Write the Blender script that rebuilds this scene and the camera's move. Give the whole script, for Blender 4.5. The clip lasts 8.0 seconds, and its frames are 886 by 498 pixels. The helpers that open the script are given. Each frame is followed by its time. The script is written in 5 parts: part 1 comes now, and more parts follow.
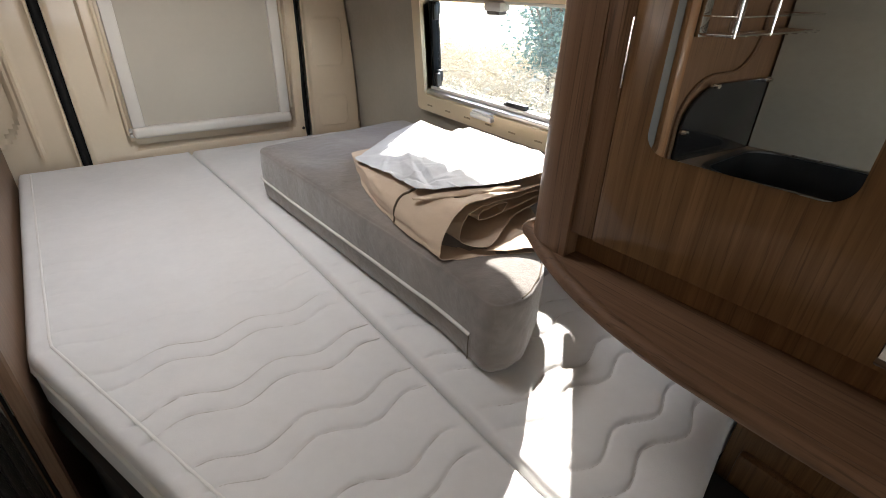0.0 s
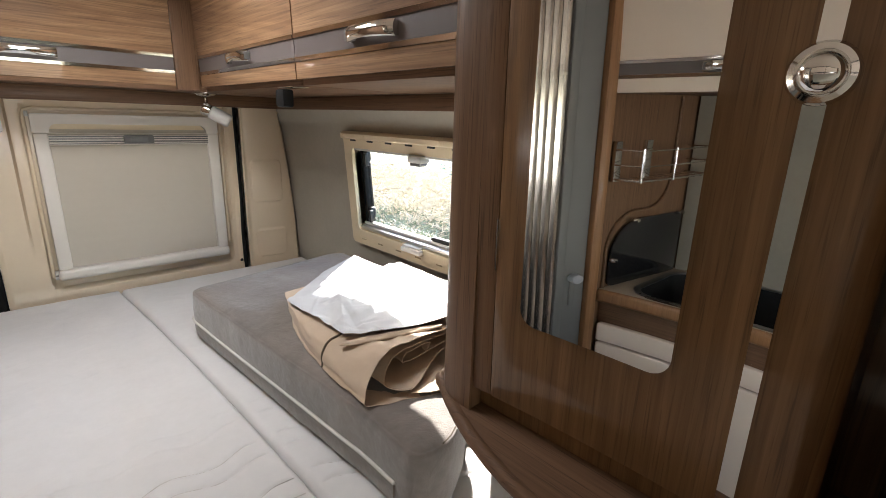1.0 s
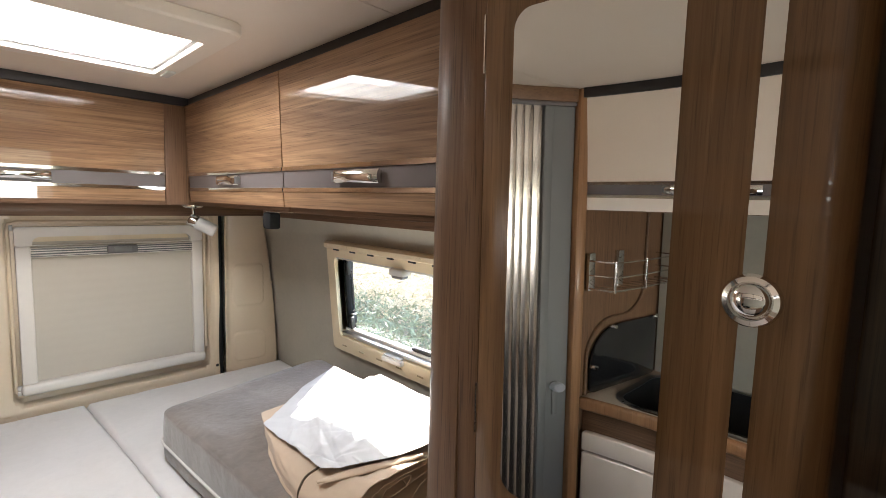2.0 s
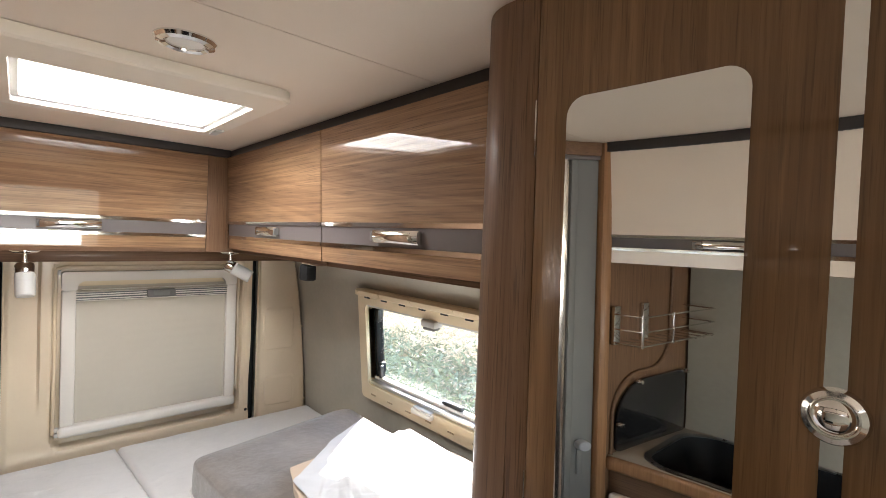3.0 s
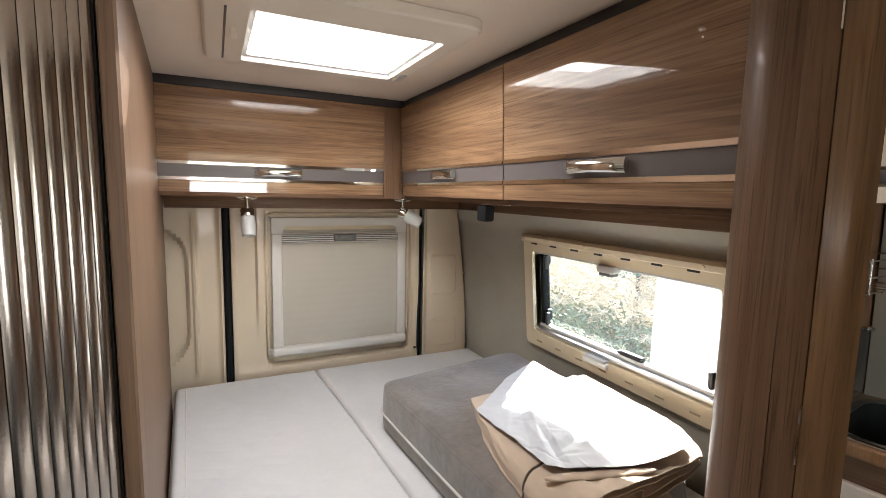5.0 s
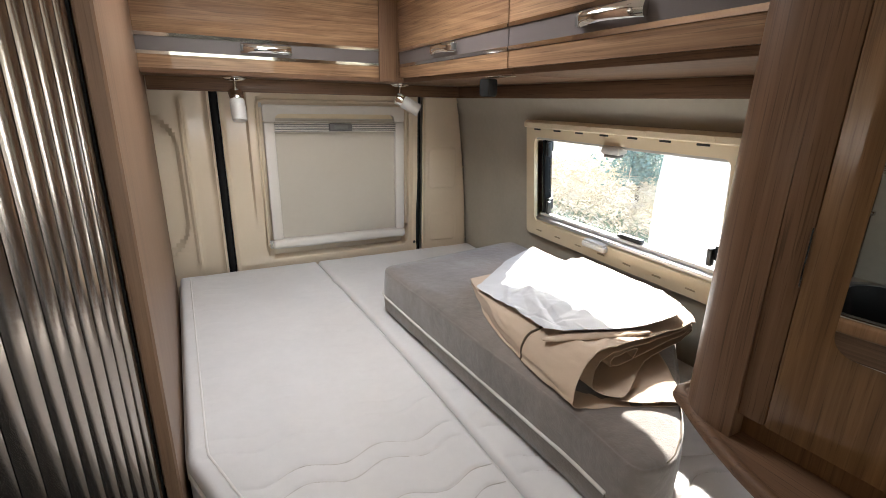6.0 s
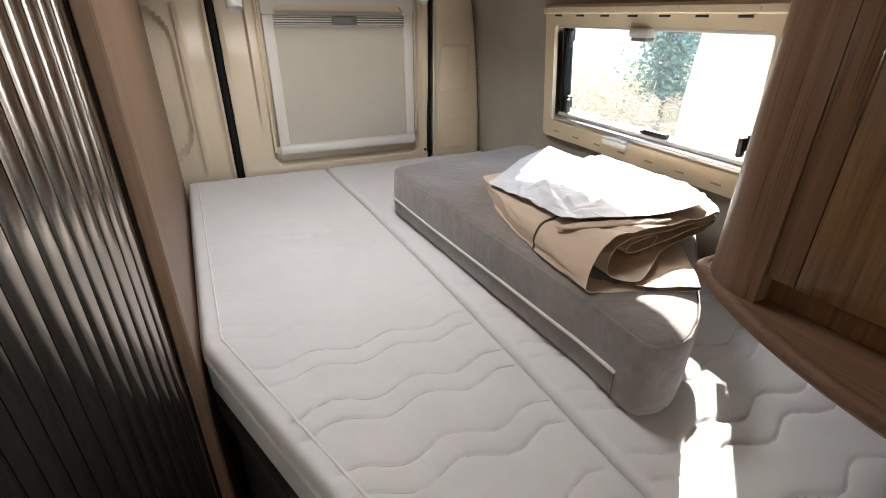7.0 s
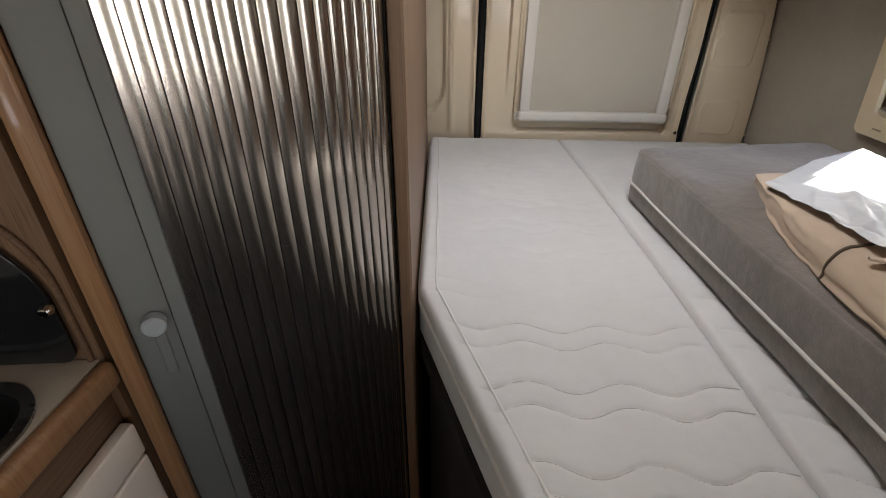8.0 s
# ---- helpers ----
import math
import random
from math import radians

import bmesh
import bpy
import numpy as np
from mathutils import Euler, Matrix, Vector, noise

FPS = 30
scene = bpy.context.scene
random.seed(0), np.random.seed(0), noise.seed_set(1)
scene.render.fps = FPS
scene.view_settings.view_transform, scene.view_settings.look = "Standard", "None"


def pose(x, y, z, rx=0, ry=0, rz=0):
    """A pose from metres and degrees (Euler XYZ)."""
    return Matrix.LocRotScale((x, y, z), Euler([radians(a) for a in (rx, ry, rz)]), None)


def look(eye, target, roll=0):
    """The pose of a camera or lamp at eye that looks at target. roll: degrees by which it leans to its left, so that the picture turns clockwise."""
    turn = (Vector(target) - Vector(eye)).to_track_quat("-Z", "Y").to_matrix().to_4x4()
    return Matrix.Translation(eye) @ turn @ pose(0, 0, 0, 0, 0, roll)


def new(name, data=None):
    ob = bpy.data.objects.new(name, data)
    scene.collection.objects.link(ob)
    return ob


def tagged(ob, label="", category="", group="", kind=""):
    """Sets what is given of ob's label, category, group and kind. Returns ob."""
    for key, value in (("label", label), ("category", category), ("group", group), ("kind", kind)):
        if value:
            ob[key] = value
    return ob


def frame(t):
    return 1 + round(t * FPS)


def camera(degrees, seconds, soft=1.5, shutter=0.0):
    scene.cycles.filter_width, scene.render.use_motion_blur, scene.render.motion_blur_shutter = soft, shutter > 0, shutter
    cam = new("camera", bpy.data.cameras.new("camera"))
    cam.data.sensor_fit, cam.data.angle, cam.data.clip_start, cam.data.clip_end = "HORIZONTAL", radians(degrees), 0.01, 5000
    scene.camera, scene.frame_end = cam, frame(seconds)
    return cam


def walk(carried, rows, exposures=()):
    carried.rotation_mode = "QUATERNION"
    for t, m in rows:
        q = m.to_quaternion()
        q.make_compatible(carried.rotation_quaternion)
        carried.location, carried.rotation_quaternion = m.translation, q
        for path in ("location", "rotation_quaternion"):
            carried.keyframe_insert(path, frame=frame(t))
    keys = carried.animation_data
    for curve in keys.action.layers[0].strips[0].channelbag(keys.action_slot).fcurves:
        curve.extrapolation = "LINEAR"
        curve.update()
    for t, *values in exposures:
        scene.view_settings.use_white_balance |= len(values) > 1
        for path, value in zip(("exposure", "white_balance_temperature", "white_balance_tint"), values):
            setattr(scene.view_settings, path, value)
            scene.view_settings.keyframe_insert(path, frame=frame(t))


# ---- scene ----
cam = camera(87.2, 8.0, soft=0.5)
PATH = [
    (0, (0.055, 0.224, 1.411), (1.117, 1.619, 0.449), 2.2),
    (0.5, (0.068, 0.187, 1.457), (1.312, 1.564, 0.71), 2.1),
    (1, (0.069, 0.172, 1.495), (1.395, 1.571, 0.96), 1.8),
    (1.5, (0.066, 0.165, 1.546), (1.446, 1.57, 1.199), 1.8),
    (2.8, (0.049, 0.168, 1.628), (1.468, 1.576, 1.575), 1.9),
    (3, (0.045, 0.188, 1.632), (1.395, 1.663, 1.582), 2.3),
    (3.5, (0.014, 0.215, 1.629), (1.173, 1.844, 1.581), 2.5),
    (4, (-0.016, 0.235, 1.626), (0.959, 1.981, 1.578), 2.2),
    (4.2, (-0.022, 0.242, 1.624), (0.902, 2.015, 1.564), 2.1),
    (5.3, (-0.03, 0.262, 1.553), (0.844, 2.028, 1.21), 1.4),
    (5.5, (-0.03, 0.263, 1.536), (0.846, 2.011, 1.116), 1.4),
    (6, (-0.031, 0.265, 1.495), (0.823, 1.972, 0.897), 1.3),
    (6.5, (-0.023, 0.267, 1.451), (0.809, 1.913, 0.678), 1.2),
    (7, (-0.019, 0.271, 1.418), (0.735, 1.893, 0.524), 0.6),
    (7.5, (-0.024, 0.297, 1.399), (0.415, 1.993, 0.434), -0.7),
    (8, (-0.051, 0.324, 1.398), (-0.125, 2.055, 0.399), 0.4),
]
walk(cam, [(t, look(eye, target, roll)) for t, eye, target, roll in PATH], [(0.0, 2.51), (1.5, 2.82), (3.0, 3.1), (4.0, 3.08), (5.5, 2.68), (6.5, 2.71), (7.4, 2.70), (8.0, 2.38)])

# ---- world, sun ----
SUN = Vector((1.0, 0.86, 0.74)).normalized()
world = bpy.data.worlds.new("sky_world")
scene.world = world
world.use_nodes = True
wn = world.node_tree
sky = wn.nodes.new("ShaderNodeTexSky")
sky.sky_type = "NISHITA"
sky.sun_disc = False
sky.sun_elevation = math.asin(SUN.z)
sky.sun_rotation = math.atan2(SUN.x, SUN.y)
wn.nodes["Background"].inputs[1].default_value = 0.15
wn.links.new(sky.outputs[0], wn.nodes["Background"].inputs[0])
sun = new("sun", bpy.data.lights.new("sun", "SUN"))
sun.data.energy, sun.data.angle, sun.data.color = 4.0, radians(0.6), (1.0, 0.95, 0.88)
sun.matrix_world = look(SUN * 20, (0, 0, 0))



SIDE_DOOR_Y = -0.76    # middle of the glazed opening in the sliding door, behind the wardrobe


def daylight(name, centre, target, size_x, size_y, watts, colour):
    """Sky light standing in an opening."""
    lamp = new(name, bpy.data.lights.new(name, "AREA"))
    lamp.data.shape, lamp.data.size, lamp.data.size_y, lamp.data.energy, lamp.data.color = "RECTANGLE", size_x, size_y, watts, colour
    lamp.matrix_world = look(centre, target)
    return lamp


daylight("hatch_daylight", (0.2025, 1.2625, 1.925), (0.2025, 1.2625, 0.0), 0.34, 0.32, 1.08, (0.975, 0.975, 0.99))
daylight("windscreen_daylight", (0.0, -2.88, 1.11), (0.0, 0.0, 1.36), 1.1, 0.26, 3.6, (0.99, 0.97, 0.97))
daylight("side_door_daylight", (0.905, SIDE_DOOR_Y, 1.30), (-1.0, SIDE_DOOR_Y, 1.20), 0.62, 0.60, 1.2, (0.985, 0.98, 0.985))

# ---- materials ----
def node_mat(name):
    m = bpy.data.materials.new(name)
    m.use_nodes = True
    return m, m.node_tree.nodes, m.node_tree.links, m.node_tree.nodes["Principled BSDF"]


def coords(n, l, scale, rot=(0, 0, 0)):
    tc = n.new("ShaderNodeTexCoord")
    mp = n.new("ShaderNodeMapping")
    mp.inputs["Scale"].default_value = scale
    mp.inputs["Rotation"].default_value = rot
    l.new(tc.outputs["Object"], mp.inputs[0])
    return mp


def noise_node(n, l, vec, scale, detail=4, rough=0.55, dist=0.0):
    t = n.new("ShaderNodeTexNoise")
    t.inputs["Scale"].default_value, t.inputs["Detail"].default_value = scale, detail
    t.inputs["Roughness"].default_value, t.inputs["Distortion"].default_value = rough, dist
    l.new(vec.outputs[0], t.inputs["Vector"])
    return t


def ramp(n, l, fac, stops):
    r = n.new("ShaderNodeValToRGB")
    els = r.color_ramp.elements
    while len(els) < len(stops):
        els.new(0.5)
    for e, (p, c) in zip(els, stops):
        e.position, e.color = p, (*c, 1)
    l.new(fac, r.inputs[0])
    return r


def bump(n, l, height, bs, strength, dist):
    b = n.new("ShaderNodeBump")
    b.inputs["Strength"].default_value, b.inputs["Distance"].default_value = strength, dist
    l.new(height, b.inputs["Height"])
    l.new(b.outputs[0], bs.inputs["Normal"])


def plain(name, col, rough=0.5, metal=0.0, var=0.08, big=6.0, fine=180.0, bstr=0.1, bdist=0.0006, coat=0.0):
    """A surface with blotches at hand size, fine grain, and slight relief."""
    m, n, l, bs = node_mat(name)
    v = coords(n, l, (1, 1, 1))
    a, b = noise_node(n, l, v, big, 5), noise_node(n, l, v, fine, 3)
    mix = n.new("ShaderNodeMath")
    mix.operation = "MULTIPLY_ADD"
    mix.inputs[1].default_value = 0.35
    l.new(b.outputs[0], mix.inputs[0])
    l.new(a.outputs[0], mix.inputs[2])
    lo, hi = [c * (1 - var) for c in col], [min(1, c * (1 + var)) for c in col]
    r = ramp(n, l, mix.outputs[0], [(0.4, lo), (0.95, hi)])
    l.new(r.outputs[0], bs.inputs["Base Color"])
    rr = n.new("ShaderNodeMapRange")
    rr.inputs[3].default_value, rr.inputs[4].default_value = max(0.02, rough * 0.85), min(1, rough * 1.15)
    l.new(a.outputs[0], rr.inputs[0])
    l.new(rr.outputs[0], bs.inputs["Roughness"])
    bs.inputs["Metallic"].default_value = metal
    bs.inputs["Coat Weight"].default_value = coat
    bs.inputs["Coat Roughness"].default_value = 0.06
    bump(n, l, b.outputs[0], bs, bstr, bdist)
    return m


def wood(name, dark, light, axis, rough=0.35, coat=0.0, pores=0.25, figure=0.5, rings=0.0):
    """Straight-grained wood veneer; axis is the way of the grain, figure the share of broad flowing bands, rings that of the year rings that the cut lays open."""
    m, n, l, bs = node_mat(name)

    def stretched(across, along_):
        s = [across] * 3
        s["xyz".index(axis)] = along_
        return coords(n, l, s)
    broad = noise_node(n, l, stretched(9.0, 0.8), 1.0, 3, 0.5, 0.8)
    lines = noise_node(n, l, stretched(120.0, 1.6), 1.0, 6, 0.7, 0.5)
    p = noise_node(n, l, stretched(430.0, 9.0), 1.0, 3, 0.6)
    add = n.new("ShaderNodeMath")
    add.operation = "MULTIPLY_ADD"
    add.inputs[1].default_value = figure
    l.new(broad.outputs[0], add.inputs[0])
    l.new(lines.outputs[0], add.inputs[2])
    if rings:
        turns, wave, share = n.new("ShaderNodeMath"), n.new("ShaderNodeMath"), n.new("ShaderNodeMath")
        turns.operation, wave.operation, share.operation = "MULTIPLY", "SINE", "MULTIPLY_ADD"
        turns.inputs[1].default_value, share.inputs[1].default_value = 75.0, rings
        l.new(broad.outputs[0], turns.inputs[0])
        l.new(turns.outputs[0], wave.inputs[0])
        l.new(wave.outputs[0], share.inputs[0])
        l.new(add.outputs[0], share.inputs[2])
        add = share
    mid = [(d + h) / 2 for d, h in zip(dark, light)]
    c = 0.5 + 0.5 * figure
    r = ramp(n, l, add.outputs[0], [(c - 0.22, dark), (c, mid), (c + 0.2, light)])
    pr = ramp(n, l, p.outputs[0], [(0.34, [1 - pores] * 3), (0.45, [1, 1, 1])])
    mul = n.new("ShaderNodeMix")
    mul.data_type, mul.blend_type = "RGBA", "MULTIPLY"
    mul.inputs[0].default_value = 1.0
    l.new(r.outputs[0], mul.inputs[6])
    l.new(pr.outputs[0], mul.inputs[7])
    l.new(mul.outputs[2], bs.inputs["Base Color"])
    bs.inputs["Roughness"].default_value = rough
    bs.inputs["Coat Weight"].default_value = coat
    bs.inputs["Coat Roughness"].default_value = 0.02
    bs.inputs["Specular IOR Level"].default_value = 0.3
    bump(n, l, p.outputs[0], bs, 0.10, 0.0003)
    return m


def cloth(name, col, weave=900.0, rough=0.95, sheen=0.2, var=0.06, bstr=0.35, bdist=0.0008, stain=None):
    m, n, l, bs = node_mat(name)
    v = coords(n, l, (1, 1, 1))
    big = noise_node(n, l, v, 5.0, 5)
    mid = noise_node(n, l, v, 60.0, 4)
    fine = noise_node(n, l, v, weave, 2)
    add = n.new("ShaderNodeMath")
    add.operation = "MULTIPLY_ADD"
    add.inputs[1].default_value = 0.4
    l.new(mid.outputs[0], add.inputs[0])
    l.new(big.outputs[0], add.inputs[2])
    r = ramp(n, l, add.outputs[0], [(0.45, [c * (1 - var) for c in col]), (0.95, [min(1, c * (1 + var)) for c in col])])
    l.new(r.outputs[0], bs.inputs["Base Color"])
    bs.inputs["Roughness"].default_value = rough
    bs.inputs["Sheen Weight"].default_value = sheen
    h = n.new("ShaderNodeMath")
    h.operation = "MULTIPLY_ADD"
    h.inputs[1].default_value = 0.5
    l.new(fine.outputs[0], h.inputs[0])
    l.new(mid.outputs[0], h.inputs[2])
    bump(n, l, h.outputs[0], bs, bstr, bdist)
    return m


WOOD_GLOSS_X = wood("lacquered_wood_x", (0.180, 0.094, 0.046), (0.37, 0.218, 0.114), "x", 0.65, 0.9, 0.36, 0.7, 0.05)
WOOD_GLOSS_Y = wood("lacquered_wood_y", (0.180, 0.094, 0.046), (0.37, 0.218, 0.114), "y", 0.65, 0.9, 0.36, 0.7, 0.05)
WOOD_DOOR = wood("wardrobe_wood", (0.140, 0.070, 0.028), (0.250, 0.136, 0.059), "z", 0.4, 0.6, 0.30, 0.30, 0.03)
WOOD_TRIM = wood("trim_wood", (0.132, 0.069, 0.036), (0.210, 0.117, 0.064), "z", 0.45, 0.08, 0.40, 0.3)
WOOD_TRIM_Y = wood("trim_wood_y", (0.110, 0.058, 0.031), (0.185, 0.103, 0.057), "y", 0.6, 0.0, 0.40, 0.3)
WOOD_TRIM_X = wood("trim_wood_x", (0.132, 0.069, 0.036), (0.210, 0.117, 0.064), "x", 0.45, 0.08, 0.40, 0.3)
WOOD_PANEL = wood("panel_wood", (0.165, 0.095, 0.058), (0.24, 0.148, 0.093), "z", 0.45, 0.0, 0.2, 0.3)
WOOD_POST = wood("post_wood", (0.24, 0.115, 0.05), (0.34, 0.18, 0.085), "z", 0.45, 0.12, 0.2, 0.3)
CREAM = plain("cream_paint", (0.675, 0.56, 0.412), 0.38, var=0.04, big=3.0, fine=90.0, bstr=0.06, coat=0.15)
CREAM_PLASTIC = plain("cream_plastic", (0.74, 0.63, 0.44), 0.45, var=0.03, bstr=0.1)
CREAM_FRONT = plain("cream_laminate", (0.78, 0.67, 0.56), 0.2, var=0.02, bstr=0.03, coat=0.6)
CEILING = plain("ceiling_vinyl", (0.775, 0.675, 0.568), 0.7, var=0.03, big=2.5, fine=420.0, bstr=0.25)
WALL = cloth("wall_carpet", (0.40, 0.37, 0.30), 700.0, var=0.08, bstr=0.5)
BAND = plain("grey_band", (0.125, 0.105, 0.10), 0.42, var=0.05, bstr=0.04, coat=0.1)
EDGE_BAND = plain("dark_grey_fascia", (0.032, 0.026, 0.024), 0.5, var=0.06)
CHROME = plain("chrome", (0.80, 0.79, 0.77), 0.07, 1.0, var=0.02, bstr=0.02)
ALU = plain("brushed_aluminium", (0.70, 0.70, 0.69), 0.3, 1.0, var=0.04, bstr=0.05)
RIB_METAL = plain("ribbed_silver_foil", (0.59, 0.538, 0.492), 0.17, 0.97, var=0.08, big=9.0, bstr=0.12)
FROST = plain("satin_grey_plastic", (0.165, 0.165, 0.155), 0.58, 0.0, var=0.04, bstr=0.05)
BLACK = plain("black_rubber", (0.012, 0.012, 0.012), 0.6, var=0.15)
BLACK.node_tree.nodes["Principled BSDF"].inputs["Specular IOR Level"].default_value = 0.12
KNOB_GREY = plain("blue_grey_plastic", (0.36, 0.37, 0.39), 0.35, var=0.03)
BLACK_PLASTIC = plain("black_plastic", (0.02, 0.02, 0.02), 0.35, var=0.1)
GREY_PLASTIC = plain("grey_plastic", (0.55, 0.54, 0.51), 0.4, var=0.03)
WHITE_PLASTIC = plain("white_plastic", (0.78, 0.76, 0.72), 0.4, var=0.03)
BLIND_FRAME = plain("blind_frame_white", (0.71, 0.67, 0.61), 0.4, var=0.02)
BLIND = cloth("blind_fabric", (0.52, 0.475, 0.40), 1200.0, var=0.03, bstr=0.12, bdist=0.0003, sheen=0.0)
MATTRESS = cloth("mattress_ticking", (0.665, 0.65, 0.638), 700.0, var=0.055, bstr=0.4, bdist=0.0016)
BORDER = cloth("mattress_border", (0.74, 0.72, 0.69), 500.0, var=0.04, bstr=0.35)
SUEDE = cloth("grey_suede", (0.172, 0.146, 0.128), 420.0, var=0.38, bstr=0.75, bdist=0.0020, sheen=0.5)
PIPING = cloth("pale_piping", (0.62, 0.59, 0.56), 900.0)
CANVAS = cloth("beige_canvas", (0.52, 0.405, 0.30), 900.0, var=0.06, bstr=0.25, sheen=0.1)
BAG = cloth("white_plastic_bag", (0.55, 0.56, 0.575), 1000.0, var=0.02, bstr=0.15, sheen=0.0, rough=0.6)
GLASS_BLACK = plain("black_glass", (0.012, 0.012, 0.013), 0.12, var=0.05, bstr=0.0, coat=0.6)
STEEL = plain("sink_steel", (0.35, 0.34, 0.33), 0.28, 1.0, var=0.05)
WORKTOP = plain("pale_worktop", (0.52, 0.45, 0.36), 0.35, var=0.08, big=30.0)
# near-black wood grain: the aisle's shade is put into the floor colour
FLOOR = wood("shade_dark_floor", (0.008, 0.006, 0.005), (0.016, 0.012, 0.010), "y", 0.9, 0.0)
PAINT = plain("white_vehicle_paint", (0.90, 0.88, 0.86), 0.45, var=0.02, bstr=0.01, coat=0.1)
STRAW = plain("dry_grass", (0.66, 0.56, 0.41), 0.8, var=0.35, big=30.0)
GREEN = plain("green_leaf", (0.21, 0.25, 0.15), 0.6, var=0.4, big=30.0)
TEAL = plain("blue_green_leaf", (0.15, 0.26, 0.23), 0.55, var=0.4, big=20.0)
BARK = plain("bark", (0.16, 0.12, 0.09), 0.9, var=0.3, big=20.0)
SOIL = plain("dry_meadow", (0.44, 0.38, 0.26), 0.95, var=0.35, big=2.0, fine=40.0)
DARK_CLOTH = cloth("dark_grey_cloth", (0.055, 0.05, 0.047), 500.0)
# near-black for boards that stand in shade; the shade is in the colour
SHADE_BLACK = plain("shade_black_board", (0.016, 0.013, 0.011), 0.8, var=0.1)

mirror_m, _n, _l, _b = node_mat("mirror_silver")
_b.inputs["Base Color"].default_value = (0.86, 0.87, 0.86, 1)
_b.inputs["Metallic"].default_value = 1.0
_b.inputs["Roughness"].default_value = 0.01
MIRROR = mirror_m

pane_m, _n, _l, _b = node_mat("clear_acrylic")
_t, _g, _x = _n.new("ShaderNodeBsdfTransparent"), _n.new("ShaderNodeBsdfGlossy"), _n.new("ShaderNodeMixShader")
_g.inputs["Roughness"].default_value = 0.02
_t.inputs[0].default_value = (0.97, 0.98, 0.975, 1)
_x.inputs[0].default_value = 0.05
_l.new(_t.outputs[0], _x.inputs[1])
_l.new(_g.outputs[0], _x.inputs[2])
_d, _y = _n.new("ShaderNodeBsdfTranslucent"), _n.new("ShaderNodeMixShader")    # a small translucent share that pales the view
_y.inputs[0].default_value = 0.009
_l.new(_x.outputs[0], _y.inputs[1])
_l.new(_d.outputs[0], _y.inputs[2])
_l.new(_y.outputs[0], _n["Material Output"].inputs[0])
PANE = pane_m

milk_m, _n, _l, _b = node_mat("milky_acrylic")
_t, _d, _x = _n.new("ShaderNodeBsdfTranslucent"), _n.new("ShaderNodeBsdfTransparent"), _n.new("ShaderNodeMixShader")
_t.inputs[0].default_value = (0.93, 0.92, 0.90, 1)
_x.inputs[0].default_value = 0.25
_l.new(_t.outputs[0], _x.inputs[1])
_l.new(_d.outputs[0], _x.inputs[2])
_l.new(_x.outputs[0], _n["Material Output"].inputs[0])
MILK = milk_m

# ---- building helpers ----
BASE = {}


def thing(name, base, label, category="", group="", kind=""):
    """An Empty at its base; the parts hang under it."""
    ob = new(name)
    ob.empty_display_size = 0.05
    ob.location = base
    BASE[ob] = Vector(base)
    return tagged(ob, label, category, group, kind)


def finish(name, bm, material, smooth=28):
    bmesh.ops.recalc_face_normals(bm, faces=bm.faces)
    me = bpy.data.meshes.new(name)
    bm.to_mesh(me)
    bm.free()
    me.materials.append(material)
    if smooth:
        me.polygons.foreach_set("use_smooth", [True] * len(me.polygons))
        me.set_sharp_from_angle(angle=radians(smooth))
    return me


def part(name, bm, material, parent, label="", smooth=28):
    """Links a bmesh, drawn in world places, as one mesh under a thing or under a part."""
    base = BASE[parent]
    bmesh.ops.translate(bm, verts=bm.verts, vec=-base)
    ob = new(name, finish(name, bm, material, smooth))
    ob.parent = parent
    BASE[ob] = base
    return tagged(ob, label)


def single(name, bm, material, base, label, category="", group="", kind="", smooth=28):
    """One plain mesh that is a thing by itself."""
    bmesh.ops.translate(bm, verts=bm.verts, vec=-Vector(base))
    ob = new(name, finish(name, bm, material, smooth))
    ob.location = base
    BASE[ob] = Vector(base)
    return tagged(ob, label, category, group, kind)


def box(lo, hi, bevel=0.0, seg=2, bm=None, m=None):
    bm = bm or bmesh.new()
    made = bmesh.ops.create_cube(bm, size=1.0)["verts"]
    c, s = (Vector(lo) + Vector(hi)) / 2, Vector(hi) - Vector(lo)
    for v in made:
        v.co = Vector((v.co.x * s.x, v.co.y * s.y, v.co.z * s.z)) + c
    if bevel:
        edges = list({e for v in made for e in v.link_edges})
        out = bmesh.ops.bevel(bm, geom=edges, offset=bevel, segments=seg, affect="EDGES", profile=0.5)
        made = list({v for f in out["faces"] for v in f.verts} | {v for v in made if v.is_valid})
    if m is not None:
        bmesh.ops.transform(bm, matrix=m, verts=made)
    return bm


def prism(poly, a, b, axis="z", bevel=0.0, bm=None):
    """A plan polygon drawn out from a to b along an axis. For x the polygon is (y, z), for y (x, z), for z (x, y)."""
    bm = bm or bmesh.new()

    def place(p, h):
        return {"x": (h, p[0], p[1]), "y": (p[0], h, p[1]), "z": (p[0], p[1], h)}[axis]
    lo = [bm.verts.new(place(p, a)) for p in poly]
    hi = [bm.verts.new(place(p, b)) for p in poly]
    faces = [bm.faces.new(lo), bm.faces.new(hi)]
    k = len(poly)
    for i in range(k):
        faces.append(bm.faces.new((lo[i], lo[(i + 1) % k], hi[(i + 1) % k], hi[i])))
    if bevel:
        rims = [e for f in faces[:2] for e in f.edges]
        bmesh.ops.recalc_face_normals(bm, faces=faces)
        bmesh.ops.bevel(bm, geom=list(set(rims)), offset=bevel, segments=2, affect="EDGES", profile=0.5)
    return bm


